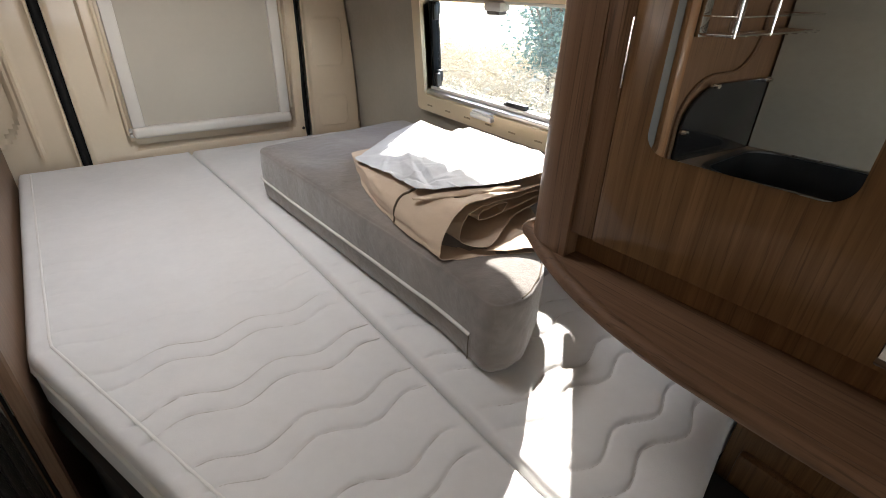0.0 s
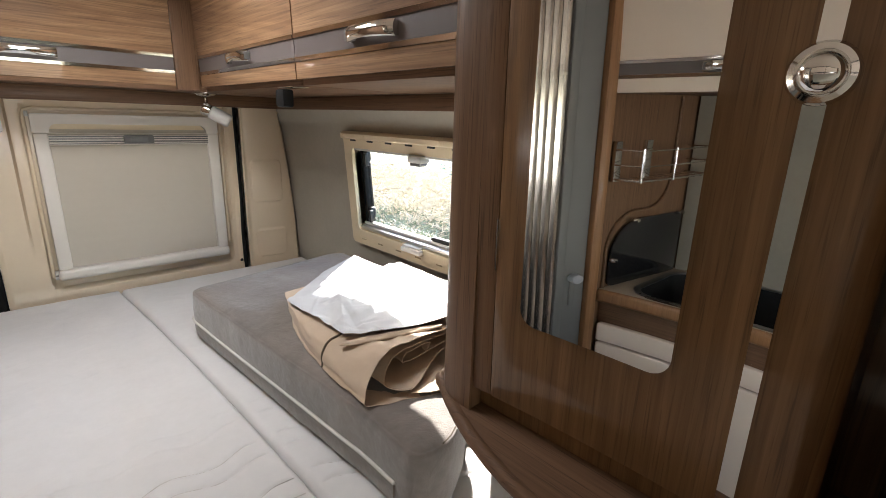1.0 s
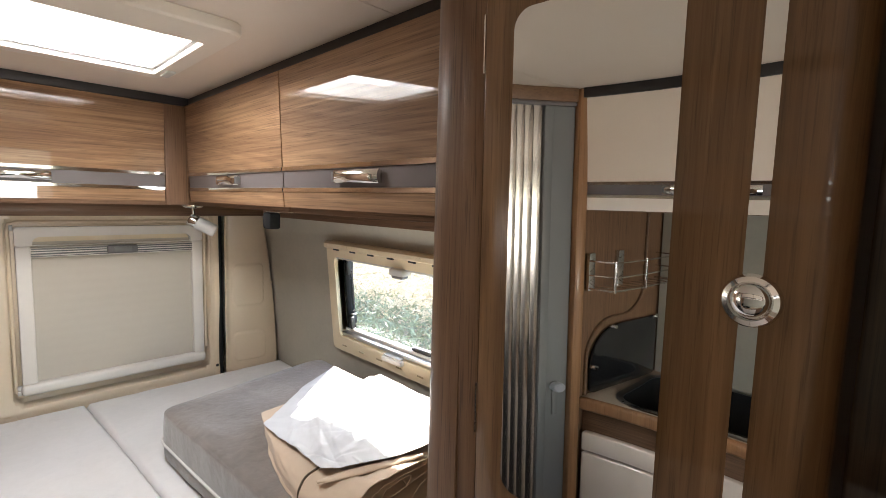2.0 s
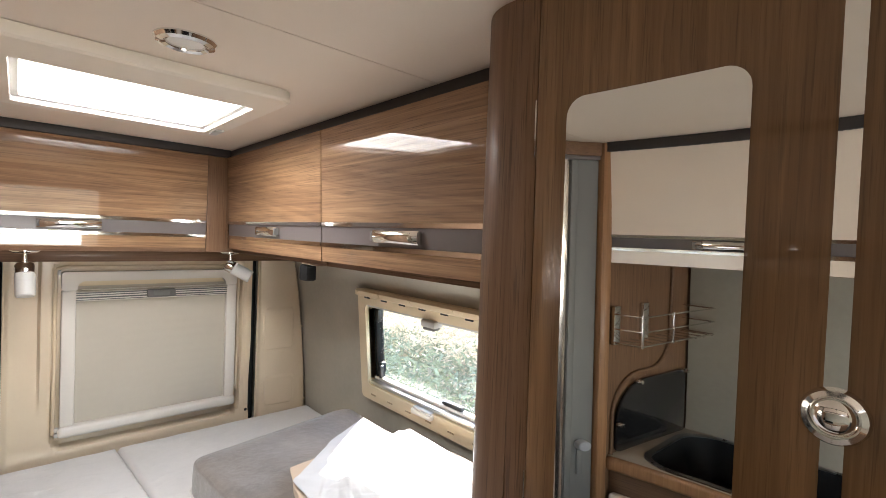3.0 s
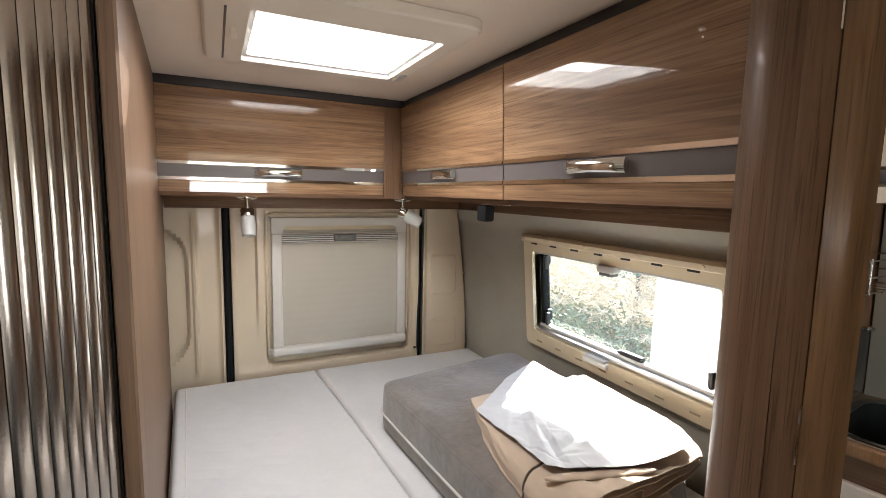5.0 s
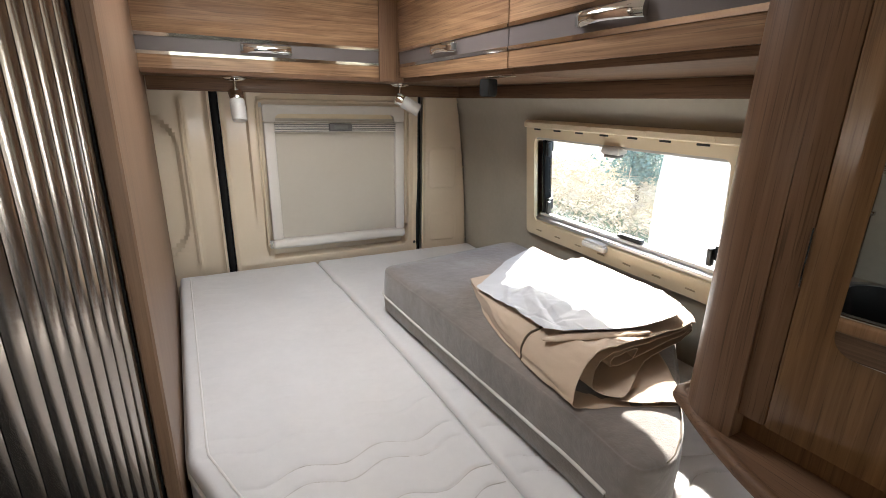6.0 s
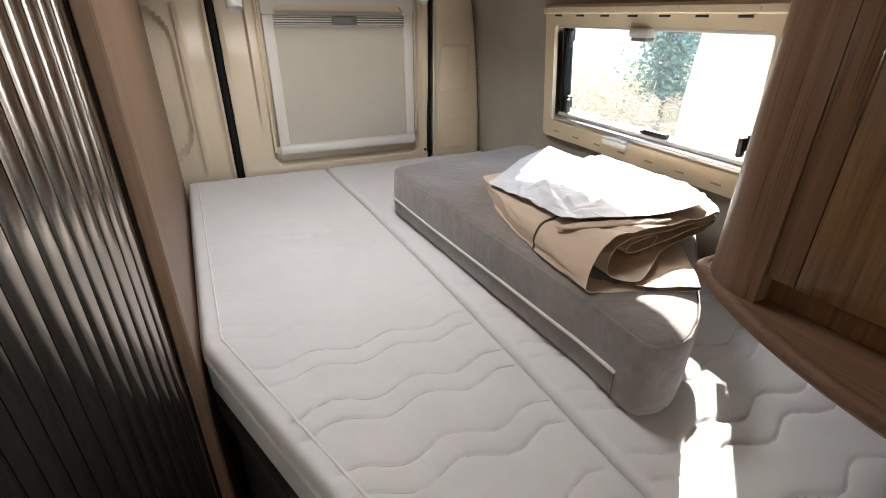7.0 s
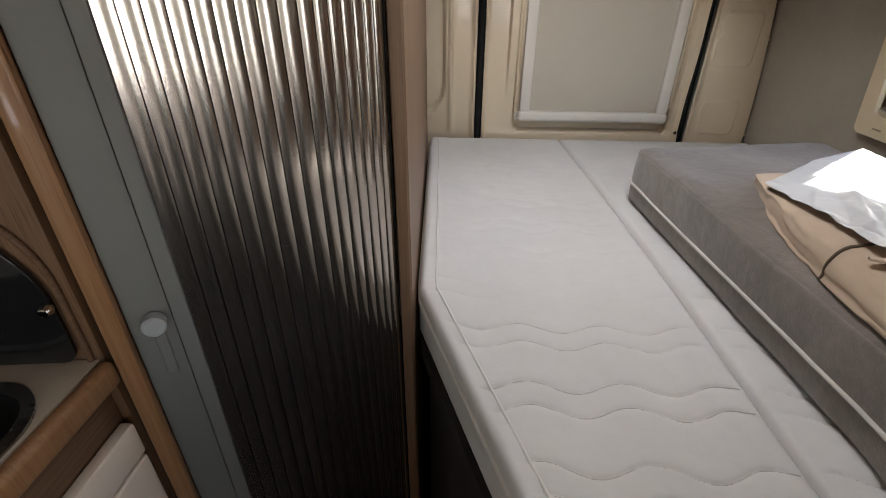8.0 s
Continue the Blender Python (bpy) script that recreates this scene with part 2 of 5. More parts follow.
def rrect(u0, v0, u1, v1, r, seg=6):
    """Corners rounded by r; r may be four radii from the lower left round by the right."""
    rs = r if isinstance(r, (tuple, list)) else (r,) * 4
    out = []
    for (cu, cv, a0), q in zip(((u0, v0, 180), (u1, v0, 270), (u1, v1, 0), (u0, v1, 90)), rs):
        ou = cu + q if cu == u0 else cu - q
        ov = cv + q if cv == v0 else cv - q
        for i in range(seg + 1):
            a = radians(a0 + 90 * i / seg)
            out.append((ou + q * math.cos(a), ov + q * math.sin(a)))
    return out


def ring(outer, inner, a, b, axis="z", bm=None):
    """A frame between two outlines of as many points, from a to b along an axis."""
    bm = bm or bmesh.new()

    def place(p, h):
        return {"x": (h, p[0], p[1]), "y": (p[0], h, p[1]), "z": (p[0], p[1], h)}[axis]
    rows = [[bm.verts.new(place(p, h)) for p in q] for q, h in ((outer, a), (outer, b), (inner, b), (inner, a))]
    k = len(outer)
    for j in range(4):
        r0, r1 = rows[j], rows[(j + 1) % 4]
        for i in range(k):
            bm.faces.new((r0[i], r0[(i + 1) % k], r1[(i + 1) % k], r1[i]))
    return bm


def lathe(profile, m, seg=24, bm=None):
    """A turned shape: (radius, height) rows round z, set by the matrix m."""
    bm = bm or bmesh.new()
    rows = []
    for r, h in profile:
        if r < 1e-6:
            rows.append([bm.verts.new(m @ Vector((0, 0, h)))])
        else:
            rows.append([bm.verts.new(m @ Vector((r * math.cos(math.tau * i / seg), r * math.sin(math.tau * i / seg), h))) for i in range(seg)])
    for r0, r1 in zip(rows, rows[1:]):
        for i in range(seg):
            j = (i + 1) % seg
            if len(r0) == 1 and len(r1) > 1:
                bm.faces.new((r0[0], r1[i], r1[j]))
            elif len(r1) == 1 and len(r0) > 1:
                bm.faces.new((r0[i], r0[j], r1[0]))
            elif len(r0) > 1:
                bm.faces.new((r0[i], r0[j], r1[j], r1[i]))
    return bm


def tube(pts, r, seg=8, bm=None, closed=False):
    bm = bm or bmesh.new()
    seg = max(seg, 14) if r > 0.0012 else seg
    pts = [Vector(p) for p in pts]
    rows, side = [], None
    k = len(pts)
    for i, p in enumerate(pts):
        a = pts[i - 1] if (i or closed) else p
        b = pts[(i + 1) % k] if (i < k - 1 or closed) else p
        d = (b - a).normalized()
        if side is None:
            side = d.orthogonal().normalized()
        side = (side - d * side.dot(d)).normalized()
        up = d.cross(side)
        rows.append([bm.verts.new(p + r * (math.cos(math.tau * j / seg) * side + math.sin(math.tau * j / seg) * up)) for j in range(seg)])
    pairs = list(zip(rows, rows[1:])) + ([(rows[-1], rows[0])] if closed else [])
    for r0, r1 in pairs:
        for j in range(seg):
            bm.faces.new((r0[j], r0[(j + 1) % seg], r1[(j + 1) % seg], r1[j]))
    if not closed:
        bm.faces.new(rows[0])
        bm.faces.new(rows[-1])
    return bm


def sheet(nu, nv, f, bm=None, keep=None):
    """A grid of nu by nv cells at f(u, v), u and v from 0 to 1."""
    bm = bm or bmesh.new()
    vs = [[bm.verts.new(f(i / nu, j / nv)) for j in range(nv + 1)] for i in range(nu + 1)]
    for i in range(nu):
        for j in range(nv):
            if keep is None or keep((i + 0.5) / nu, (j + 0.5) / nv):
                bm.faces.new((vs[i][j], vs[i + 1][j], vs[i + 1][j + 1], vs[i][j + 1]))
    loose = [v for v in bm.verts if not v.link_faces]
    if loose:
        bmesh.ops.delete(bm, geom=loose, context="VERTS")
    return bm


def smoothstep(a, b, x):
    t = min(1.0, max(0.0, (x - a) / (b - a)))
    return t * t * (3 - 2 * t)


def turn_to(place, direction):
    """A matrix that sets z along a direction, at a place."""
    return Matrix.Translation(place) @ Vector(direction).normalized().to_track_quat("Z", "Y").to_matrix().to_4x4()

# ---- the van's shell ----
CEIL = 1.885
WIN_Y, WIN_Z = (0.85, 1.495), (1.128, 1.402)   # opening of the side window
HATCH = (0.03, 1.10, 0.375, 1.425)             # opening in the roof


def wall_x(z):
    """The right wall's inner face: it leans in towards the roof, with a fold over the window."""
    rows = ((0.0, 0.93), (0.6, 0.965), (0.9, 0.966), (1.06, 0.952), (1.30, 0.932), (1.455, 0.914), (1.48, 0.905), (1.51, 0.885), (1.56, 0.872), (1.90, 0.80))
    for (z0, x0), (z1, x1) in zip(rows, rows[1:]):
        if z <= z1:
            return x0 + (x1 - x0) * (z - z0) / (z1 - z0)
    return 0.80


def build_shell():
    single("floor", box((-1.0, -2.9, -0.04), (1.0, 2.1, 0.0)), FLOOR, (0, 0, 0), "wood-look floor, near-black with the aisle's shade in its colour", kind="structure")
    # ceiling with the roof hatch cut through; a fine joint runs across it
    bm = bmesh.new()
    xs, ys = (-1.0, HATCH[0], HATCH[2], 1.0), (-2.9, HATCH[1], HATCH[3], 2.13)
    for i in range(3):
        for j in range(3):
            if (i, j) != (1, 1):
                if i == 1 and j == 0:
                    box((xs[i], -2.9, CEIL), (xs[i + 1], 0.7715, CEIL + 0.05), 0, bm=bm)
                    box((xs[i], 0.7735, CEIL), (xs[i + 1], ys[1], CEIL + 0.05), 0, bm=bm)
                elif j == 0:
                    box((xs[i], -2.9, CEIL), (xs[i + 1], 0.7715, CEIL + 0.05), 0, bm=bm)
                    box((xs[i], 0.7735, CEIL), (xs[i + 1], ys[1], CEIL + 0.05), 0, bm=bm)
                else:
                    box((xs[i], ys[j], CEIL), (xs[i + 1], ys[j + 1], CEIL + 0.05), 0, bm=bm)
    single("ceiling", bm, CEILING, (0, 0, CEIL), "pale beige vinyl ceiling with a fine joint", kind="structure", smooth=0)
    single("roof", ring(rrect(-1.06, -2.95, 1.06, 2.2, 0.05, 3), rrect(HATCH[0], HATCH[1], HATCH[2], HATCH[3], 0.005, 3), CEIL + 0.055, CEIL + 0.09), PAINT, (0, 0, CEIL + 0.055), "white sheet-metal van roof", kind="structure")
    # right wall with the window cut through
    y0, y1 = -2.9, 2.13
    ny, nz = 140, 76

    def keep(u, v):
        y, z = y0 + (y1 - y0) * u, 1.9 * v
        window = WIN_Y[0] - 0.01 < y < WIN_Y[1] + 0.01 and WIN_Z[0] - 0.01 < z < WIN_Z[1] + 0.01
        door_light = abs(y - SIDE_DOOR_Y) < 0.33 and 0.98 < z < 1.62
        return not (window or door_light)

    def skin(u, v):
        y, z = y0 + (y1 - y0) * u, 1.9 * v
        wav = 0.0015 * noise.noise(Vector((y * 4, z * 4, 0)))
        return (wall_x(z) + wav, y, z)
    bm = sheet(ny, nz, skin, keep=keep)
    sheet(ny, nz, lambda u, v: (wall_x(1.9 * v) + 0.045, y0 + (y1 - y0) * u, 1.9 * v), bm, keep)
    single("wall_right", bm, WALL, (0.95, 0, 0), "grey-beige carpeted side wall", kind="structure", smooth=60)
    # left wall and front bulkhead, with the cab's windscreen
    bm = box((-1.02, -2.9, 0), (-0.945, 2.1, CEIL))
    single("wall_left", bm, WALL, (-0.98, 0, 0), "grey-beige carpeted side wall", kind="structure")
    bm = bmesh.new()
    for lo, hi in (((-1.02, -2.95, 0), (1.02, -2.9, 0.95)), ((-1.02, -2.95, 1.6), (1.02, -2.9, CEIL)), ((-1.02, -2.95, 0.95), (-0.8, -2.9, 1.6)), ((0.8, -2.95, 0.95), (1.02, -2.9, 1.6))):
        box(lo, hi, bm=bm)
    single("wall_front", bm, DARK_CLOTH, (0, -2.92, 0), "plain front bulkhead with a wide windscreen opening", kind="structure", smooth=0)
    # added dark panel, out of view: darkens what the shower slats reflect
    single("reflection_dark_panel", box((0.86, -2.89, 0.001), (0.925, -0.305, 0.98), 0.004), DARK_CLOTH, (0.9, -2.0, 0), "unseen dark panel added on the lower side wall to darken reflections", kind="structure")
    # added screen, out of view: keeps windscreen light off the lower aisle
    single("cab_light_block", box((-0.944, -1.24, 0.0), (0.85, -1.20, 1.05), 0.01), DARK_CLOTH, (0, -1.22, 0), "unseen dark half-height screen added to block low light from the cab", kind="structure")
    # outer rear skin, behind the doors
    single("wall_rear", box((-1.02, 2.10, 0), (1.02, 2.14, CEIL)), PAINT, (0, 2.12, 0), "white outer skin of the rear doors", kind="structure")


build_shell()


# ---- rear doors ----
def rear_panel(x0, x1, z0, z1, depth, nx=70, nz=120, y=2.05):
    return sheet(nx, nz, lambda u, v: (x0 + (x1 - x0) * u, y - depth(x0 + (x1 - x0) * u, z0 + (z1 - z0) * v), z0 + (z1 - z0) * v))


def box_inside(x, z, x0, z0, x1, z1, r, soft):
    """1 inside a rounded box, 0 outside, with a soft rim."""
    cx, cz, hx, hz = (x0 + x1) / 2, (z0 + z1) / 2, (x1 - x0) / 2 - r, (z1 - z0) / 2 - r
    qx, qz = abs(x - cx) - hx, abs(z - cz) - hz
    d = math.hypot(max(qx, 0), max(qz, 0)) + min(max(qx, qz), 0) - r
    return 1 - smoothstep(-soft, soft, d)


def build_rear_doors():
    # the wider right-hand door
    def d_right(x, z):
        rim = 0.012 * (1 - smoothstep(0.012, 0.03, x)) + 0.012 * smoothstep(0.708, 0.724, x)
        crease = 0.020 * smoothstep(0.093, 0.100, x) * smoothstep(1.02, 1.25, z) * (1 - smoothstep(1.53, 1.545, z))
        side = -0.008 * smoothstep(0.690, 0.698, x) * smoothstep(1.10, 1.3, z)
        pan = -0.024 * box_inside(x, z, 0.128, 0.925, 0.690, 1.505, 0.03, 0.006)
        low = 0.008 * (1 - smoothstep(0.90, 0.93, z))
        return rim + crease + side + pan + low
    door = thing("door_1", (0.37, 2.06, 0.3), "cream painted sheet-metal rear door with pressed creases", kind="structure")
    part("panel", rear_panel(0.014, 0.724, 0.3, 1.87, d_right, 200), CREAM, door)
    bm = lathe([(0.0, 0.004), (0.004, 0.003), (0.006, 0.0)], turn_to((0.715, 2.034, 0.925), (0, -1, 0)), 12)
    part("screw", bm, BLACK_PLASTIC, door, "small dark screw head")
    # left-hand door, cut off by the partition
    def d_left(x, z):
        rim = 0.012 * smoothstep(-0.032, -0.018, x)
        dish = -0.022 * box_inside(x, z, -0.62, 0.965, -0.127, 1.445, 0.11, 0.007)
        bead = 0.011 * math.exp(-((x + 0.102) / 0.007) ** 2) * smoothstep(0.90, 0.94, z) * (1 - smoothstep(1.485, 1.50, z))
        return rim + dish + bead
    door = thing("door_2", (-0.4, 2.06, 0.3), "cream painted sheet-metal rear door with a rounded pressed dish", kind="structure")
    part("panel", rear_panel(-0.8, -0.014, 0.3, 1.87, d_left, 120), CREAM, door)
    # rubber seals in the gaps
    for x, w in ((0.0, 0.013), (0.7355, 0.0085)):
        bm = tube([(x, 2.047, 0.3), (x, 2.047, 1.2), (x, 2.047, 1.87)], w, 10)
        single("door_seal", bm, BLACK, (x, 2.05, 0.3), "black rubber seal between the rear doors", "seal", "door seals")
    # corner pillar
    def edge(z):
        return 0.885 + 0.072 * math.sin(min(1.0, max(0.0, (1.58 - z) / 0.68)) * math.pi * 0.5)

    def pillar(u, v):
        z = 0.3 + 1.57 * v
        x = 0.744 + (edge(z) - 0.744) * u
        d = 0.010 * (1 - smoothstep(0.0, 0.10, u)) + 0.014 * math.sin(u * math.pi) ** 0.5 - 0.02 * smoothstep(0.93, 1.0, u)
        d += 0.003 * box_inside(x, z, 0.772, 1.155, 0.888, 1.32, 0.02, 0.002) + 0.003 * box_inside(x, z, 0.776, 0.93, 0.895, 1.045, 0.02, 0.002)
        return (x, 2.032 - d - 0.02 * u, z)
    pil = thing("corner_pillar", (0.84, 2.03, 0.3), "cream painted corner pillar with two pressed panels", kind="structure")
    part("panel", sheet(80, 320, pillar), CREAM, pil)
    part("edge_return", sheet(4, 60, lambda u, v: (edge(0.3 + 1.57 * v) + 0.001 + 0.012 * u, 2.032 + 0.012 * u, 0.3 + 1.57 * v)), CREAM, pil)
    for z in (1.50, 1.24, 0.93):
        part("screw", lathe([(0.0, 0.003), (0.003, 0.002), (0.0045, 0.0)], turn_to((edge(z) - 0.012, 2.004, z), (0, -1, 0)), 10), CREAM_PLASTIC, pil)


build_rear_doors()


def build_rear_blind():
    bl = thing("window_blind", (0.41, 2.05, 0.955), "closed beige pleated blind in a pale frame on the rear door", "blind")
    x0, x1, z0, z1, yf = 0.147, 0.667, 0.958, 1.478, 2.028
    part("left_rail", box((x0, yf, z0 + 0.035), (x0 + 0.036, 2.056, z1 - 0.0585), 0.004), BLIND_FRAME, bl)
    part("right_rail", box((x1 - 0.036, yf, z0 + 0.035), (x1, 2.056, z1 - 0.0585), 0.004), BLIND_FRAME, bl)
    bm = box((x0 - 0.004, yf - 0.008, z0), (x1 + 0.004, 2.056, z0 + 0.036), 0.012, 4)
    part("bottom_cassette", bm, BLIND_FRAME, bl)
    part("top_rail", ring(rrect(x0, z1 - 0.058, x1, z1, 0.008), rrect(x0 + 0.040, z1 - 0.056, x1 - 0.040, z1 - 0.030, (0.002, 0.002, 0.020, 0.020)), yf, 2.056, "y"), BLIND_FRAME, bl)
    part("shade", sheet(24, 60, lambda u, v: (x0 + 0.03 + (x1 - x0 - 0.06) * u, 2.044 + 0.0002 * math.sin(v * math.tau * 15), z0 + 0.03 + (1.402 - z0) * v)), BLIND, bl)
    # pale plate whose colour stands for the light behind the slot
    part("slot_light_plate", box((x0 + 0.03, 2.048, z1 - 0.06), (x1 - 0.03, 2.054, z1 - 0.02)), CREAM_PLASTIC, bl)
    bar = part("pull_bar", box((x0 + 0.034, yf + 0.002, 1.384), (x1 - 0.034, 2.042, 1.416), 0.003), BLIND_FRAME, bl)
    for z, q in ((1.3885, 0.0012), (1.3955, 0.0022), (1.4035, 0.0016), (1.4105, 0.0020)):
        part("groove", box((x0 + 0.036, yf - 0.0005, z - q), (x1 - 0.036, yf + 0.004, z + q)), LATCH_GREY, bar, "thin grey groove")
    part("rim_bead", tube([(x0 - 0.014, 2.048, z0 + 0.01), (x0 - 0.014, 2.046, z1 - 0.01), (x0 - 0.010, 2.046, z1 + 0.008), (x0 + 0.01, 2.046, z1 + 0.014), (x1 - 0.01, 2.046, z1 + 0.014), (x1 + 0.008, 2.046, z1 + 0.008), (x1 + 0.012, 2.046, z1 - 0.01), (x1 + 0.012, 2.048, z0 + 0.05)], 0.0055, 10), CREAM, bl, "thin cream bead round the frame")
    lat = part("latch", box((0.372, yf - 0.012, 1.388), (0.458, yf + 0.003, 1.416), 0.005), LATCH_GREY, bl, "grey plastic latch")
    part("finger_hole", box((0.390, yf - 0.0135, 1.394), (0.440, yf - 0.010, 1.411), 0.003), FROST, lat)
    for z in (z0 + 0.004, z0 + 0.02):
        part("end_clip", box((x0 - 0.012, yf + 0.004, z), (x0 - 0.002, 2.05, z + 0.012), 0.002), GREY_PLASTIC, bl)
    part("top_clip", box((x0 - 0.010, yf + 0.004, z1 - 0.01), (x0 - 0.001, 2.05, z1 + 0.006), 0.002), GREY_PLASTIC, bl)


LATCH_GREY = plain("latch_grey", (0.13, 0.125, 0.12), 0.35)
build_rear_blind()


# ---- side window ----
def build_side_window():
    wy0, wy1 = WIN_Y
    wz0, wz1 = WIN_Z
    win = thing("window_1", (0.93, 1.18, 1.08), "cream framed hinged camper window, closed, with clear acrylic pane", kind="structure")
    tilt = Matrix.Translation((0.93, 0, 1.265)) @ Matrix.Rotation(radians(-5.2), 4, "Y") @ Matrix.Translation((-0.93, 0, -1.265))

    def put(name, bm, mat, parent=win, label=""):
        bmesh.ops.transform(bm, matrix=tilt, verts=bm.verts)
        return part(name, bm, mat, parent, label)
    o, i = rrect(0.812, 1.078, 1.537, 1.452, 0.016), rrect(wy0, wz0, wy1, wz1, 0.018)
    fr = put("window_frame", ring(o, i, 0.912, 0.945, "x"), CREAM_PLASTIC)
    put("reveal", ring(rrect(wy0 - 0.006, wz0 - 0.006, wy1 + 0.006, wz1 + 0.006, 0.02), i, 0.925, 0.958, "x"), CREAM_PLASTIC)
    top = prism([(0.906, 1.430), (0.900, 1.434), (0.900, 1.447), (0.908, 1.453), (0.914, 1.453), (0.914, 1.430)], 0.816, 1.533, "y")
    put("top_flange", top, CREAM_PLASTIC, fr)
    for k in range(7):
        y = 0.90 + 0.094 * k
        put("vent_slot", box((0.9095, y, 1.4235), (0.914, y + 0.030, 1.4285), 0.0012), BLACK_PLASTIC, fr, "dark vent slot")
        put("low_slot", box((0.9105, y - 0.01, 1.096), (0.9135, y + 0.016, 1.1005), 0.001), plain_slot, fr)
    for y in (0.885, 1.06, 1.24, 1.40, 1.52):
        put("screw_cap", lathe([(0, 0.002), (0.004, 0.002), (0.0055, 0.0)], turn_to((0.9005, y, 1.4405), (-1, 0, 0)), 12), CREAM_PLASTIC, fr)
    # blind cassette rails at top and bottom of the opening
    put("lower_rail", box((0.918, wy0 + 0.002, wz0 + 0.002), (0.95, wy1 - 0.002, wz0 + 0.014), 0.003), ALU, win, "pale aluminium rail")
    put("lower_rail", box((0.936, wy0 + 0.002, wz0 + 0.014), (0.957, wy1 - 0.002, wz0 + 0.024), 0.003), WHITE_PLASTIC, win)
    put("upper_rail", box((0.918, wy0 + 0.002, wz1 - 0.008), (0.95, wy1 - 0.002, wz1 - 0.001), 0.002), GREY_PLASTIC)
    put("upper_latch", box((0.900, 1.135, wz1 - 0.022), (0.935, 1.195, wz1 - 0.001), 0.006), GREY_PLASTIC, win, "grey blind latch")
    put("upper_latch", box((0.904, 1.142, wz1 - 0.030), (0.93, 1.188, wz1 - 0.020), 0.003), FROST)
    put("lower_latch", box((0.897, 1.16, wz0 - 0.018), (0.925, 1.25, wz0 - 0.002), 0.005), WHITE_PLASTIC, win, "clear white blind latch")
    put("lower_latch", box((0.902, 1.165, wz0 - 0.003), (0.92, 1.245, wz0 + 0.004), 0.003), GREY_PLASTIC)
    for y in (wy0 + 0.004, wy1 - 0.020):
        put("side_seal", box((0.940, y, wz0 + 0.01), (0.957, y + 0.014, wz1 - 0.006), 0.003), BLACK, win, "black rubber side seal")
    pane = put("pane", ring(rrect(wy0 - 0.02, wz0 - 0.02, wy1 + 0.02, wz1 + 0.02, 0.02), rrect(wy0 + 0.006, wz0 + 0.006, wy1 - 0.006, wz1 - 0.006, 0.012), 0.960, 0.978, "x"), BLACK)
    clear = put("glazing", box((0.966, wy0 + 0.004, wz0 + 0.004), (0.970, wy1 - 0.004, wz1 - 0.004)), PANE, pane)
    clear.visible_shadow = False
    # catches
    for y, z, s in ((wy1 - 0.028, wz0 + 0.055, -1), (wy0 + 0.022, wz0 + 0.06, 1), (wy1 - 0.026, wz1 - 0.03, -1)):
        lv = put("window_catch", box((0.944, y - 0.008, z - 0.018), (0.964, y + 0.008, z + 0.018), 0.004), BLACK_PLASTIC, win, "black window catch")
        put("lever", box((0.932, y - 0.006 + s * 0.012, z - 0.03), (0.948, y + 0.006 + s * 0.012, z + 0.012), 0.004), BLACK_PLASTIC, lv)
    lv = put("window_catch", box((0.944, 1.105, wz0 + 0.016), (0.964, 1.165, wz0 + 0.030), 0.005), BLACK_PLASTIC, win, "black window catch")
    put("lever", box((0.938, 1.075, wz0 + 0.022), (0.955, 1.150, wz0 + 0.036), 0.005), BLACK_PLASTIC, lv)


plain_slot = plain("shaded_slot", (0.40, 0.32, 0.20), 0.6)
build_side_window()


# ---- roof hatch and ceiling lamp ----
def build_hatch():
    x0, y0, x1, y1 = HATCH
    h = thing("roof_hatch", (0.19, 1.23, CEIL), "cream plastic roof hatch with a milky dome and sliding blind", "roof hatch")
    bm = ring(rrect(-0.042, 1.002, 0.415, 1.472, 0.035), rrect(x0, y0, x1, y1, 0.006), CEIL - 0.022, CEIL - 0.001)
    rim = [e for e in bm.edges if all(abs(v.co.z - (CEIL - 0.022)) < 1e-5 for v in e.verts) and all(v.co.x < -0.006 or v.co.x > 0.379 or v.co.y < 1.0375 or v.co.y > 1.4395 for v in e.verts)]
    bmesh.ops.bevel(bm, geom=rim, offset=0.010, segments=3, affect="EDGES", profile=0.5)
    fr = part("frame", bm, CEILING_PLASTIC, h)
    part("shaft", ring(rrect(x0 - 0.002, y0 - 0.002, x1 + 0.002, y1 + 0.002, 0.006), rrect(x0 + 0.001, y0 + 0.001, x1 - 0.001, y1 - 0.001, 0.006), CEIL - 0.02, CEIL + 0.14), WHITE_PLASTIC, h)
    part("inner_step", ring(rrect(x0 + 0.001, y0 + 0.001, x1 - 0.001, y1 - 0.001, 0.006), rrect(x0 + 0.012, y0 + 0.006, x1 - 0.010, y1 - 0.014, 0.008), CEIL - 0.012, CEIL - 0.004), WHITE_PLASTIC, h)
    part("slider_slot", box((-0.008, 1.10, CEIL - 0.0235), (-0.004, 1.42, CEIL - 0.021)), BLACK_PLASTIC, fr, "dark blind slot")
    part("slider_tab", box((0.004, 1.20, CEIL - 0.026), (0.016, 1.26, CEIL - 0.021), 0.002), CEILING_PLASTIC, fr)
    part("catch", box((0.385, 1.36, CEIL - 0.026), (0.402, 1.42, CEIL - 0.021), 0.002), GREY_PLASTIC, fr)

    def dome(u, v):
        a, b = 2 * u - 1, 2 * v - 1
        return (x0 - 0.03 + (x1 - x0 + 0.06) * u, y0 - 0.03 + (y1 - y0 + 0.06) * v, CEIL + 0.141 + 0.03 * (1 - a * a) * (1 - b * b))
    part("dome", sheet(10, 10, dome), MILK, h, "milky acrylic dome")


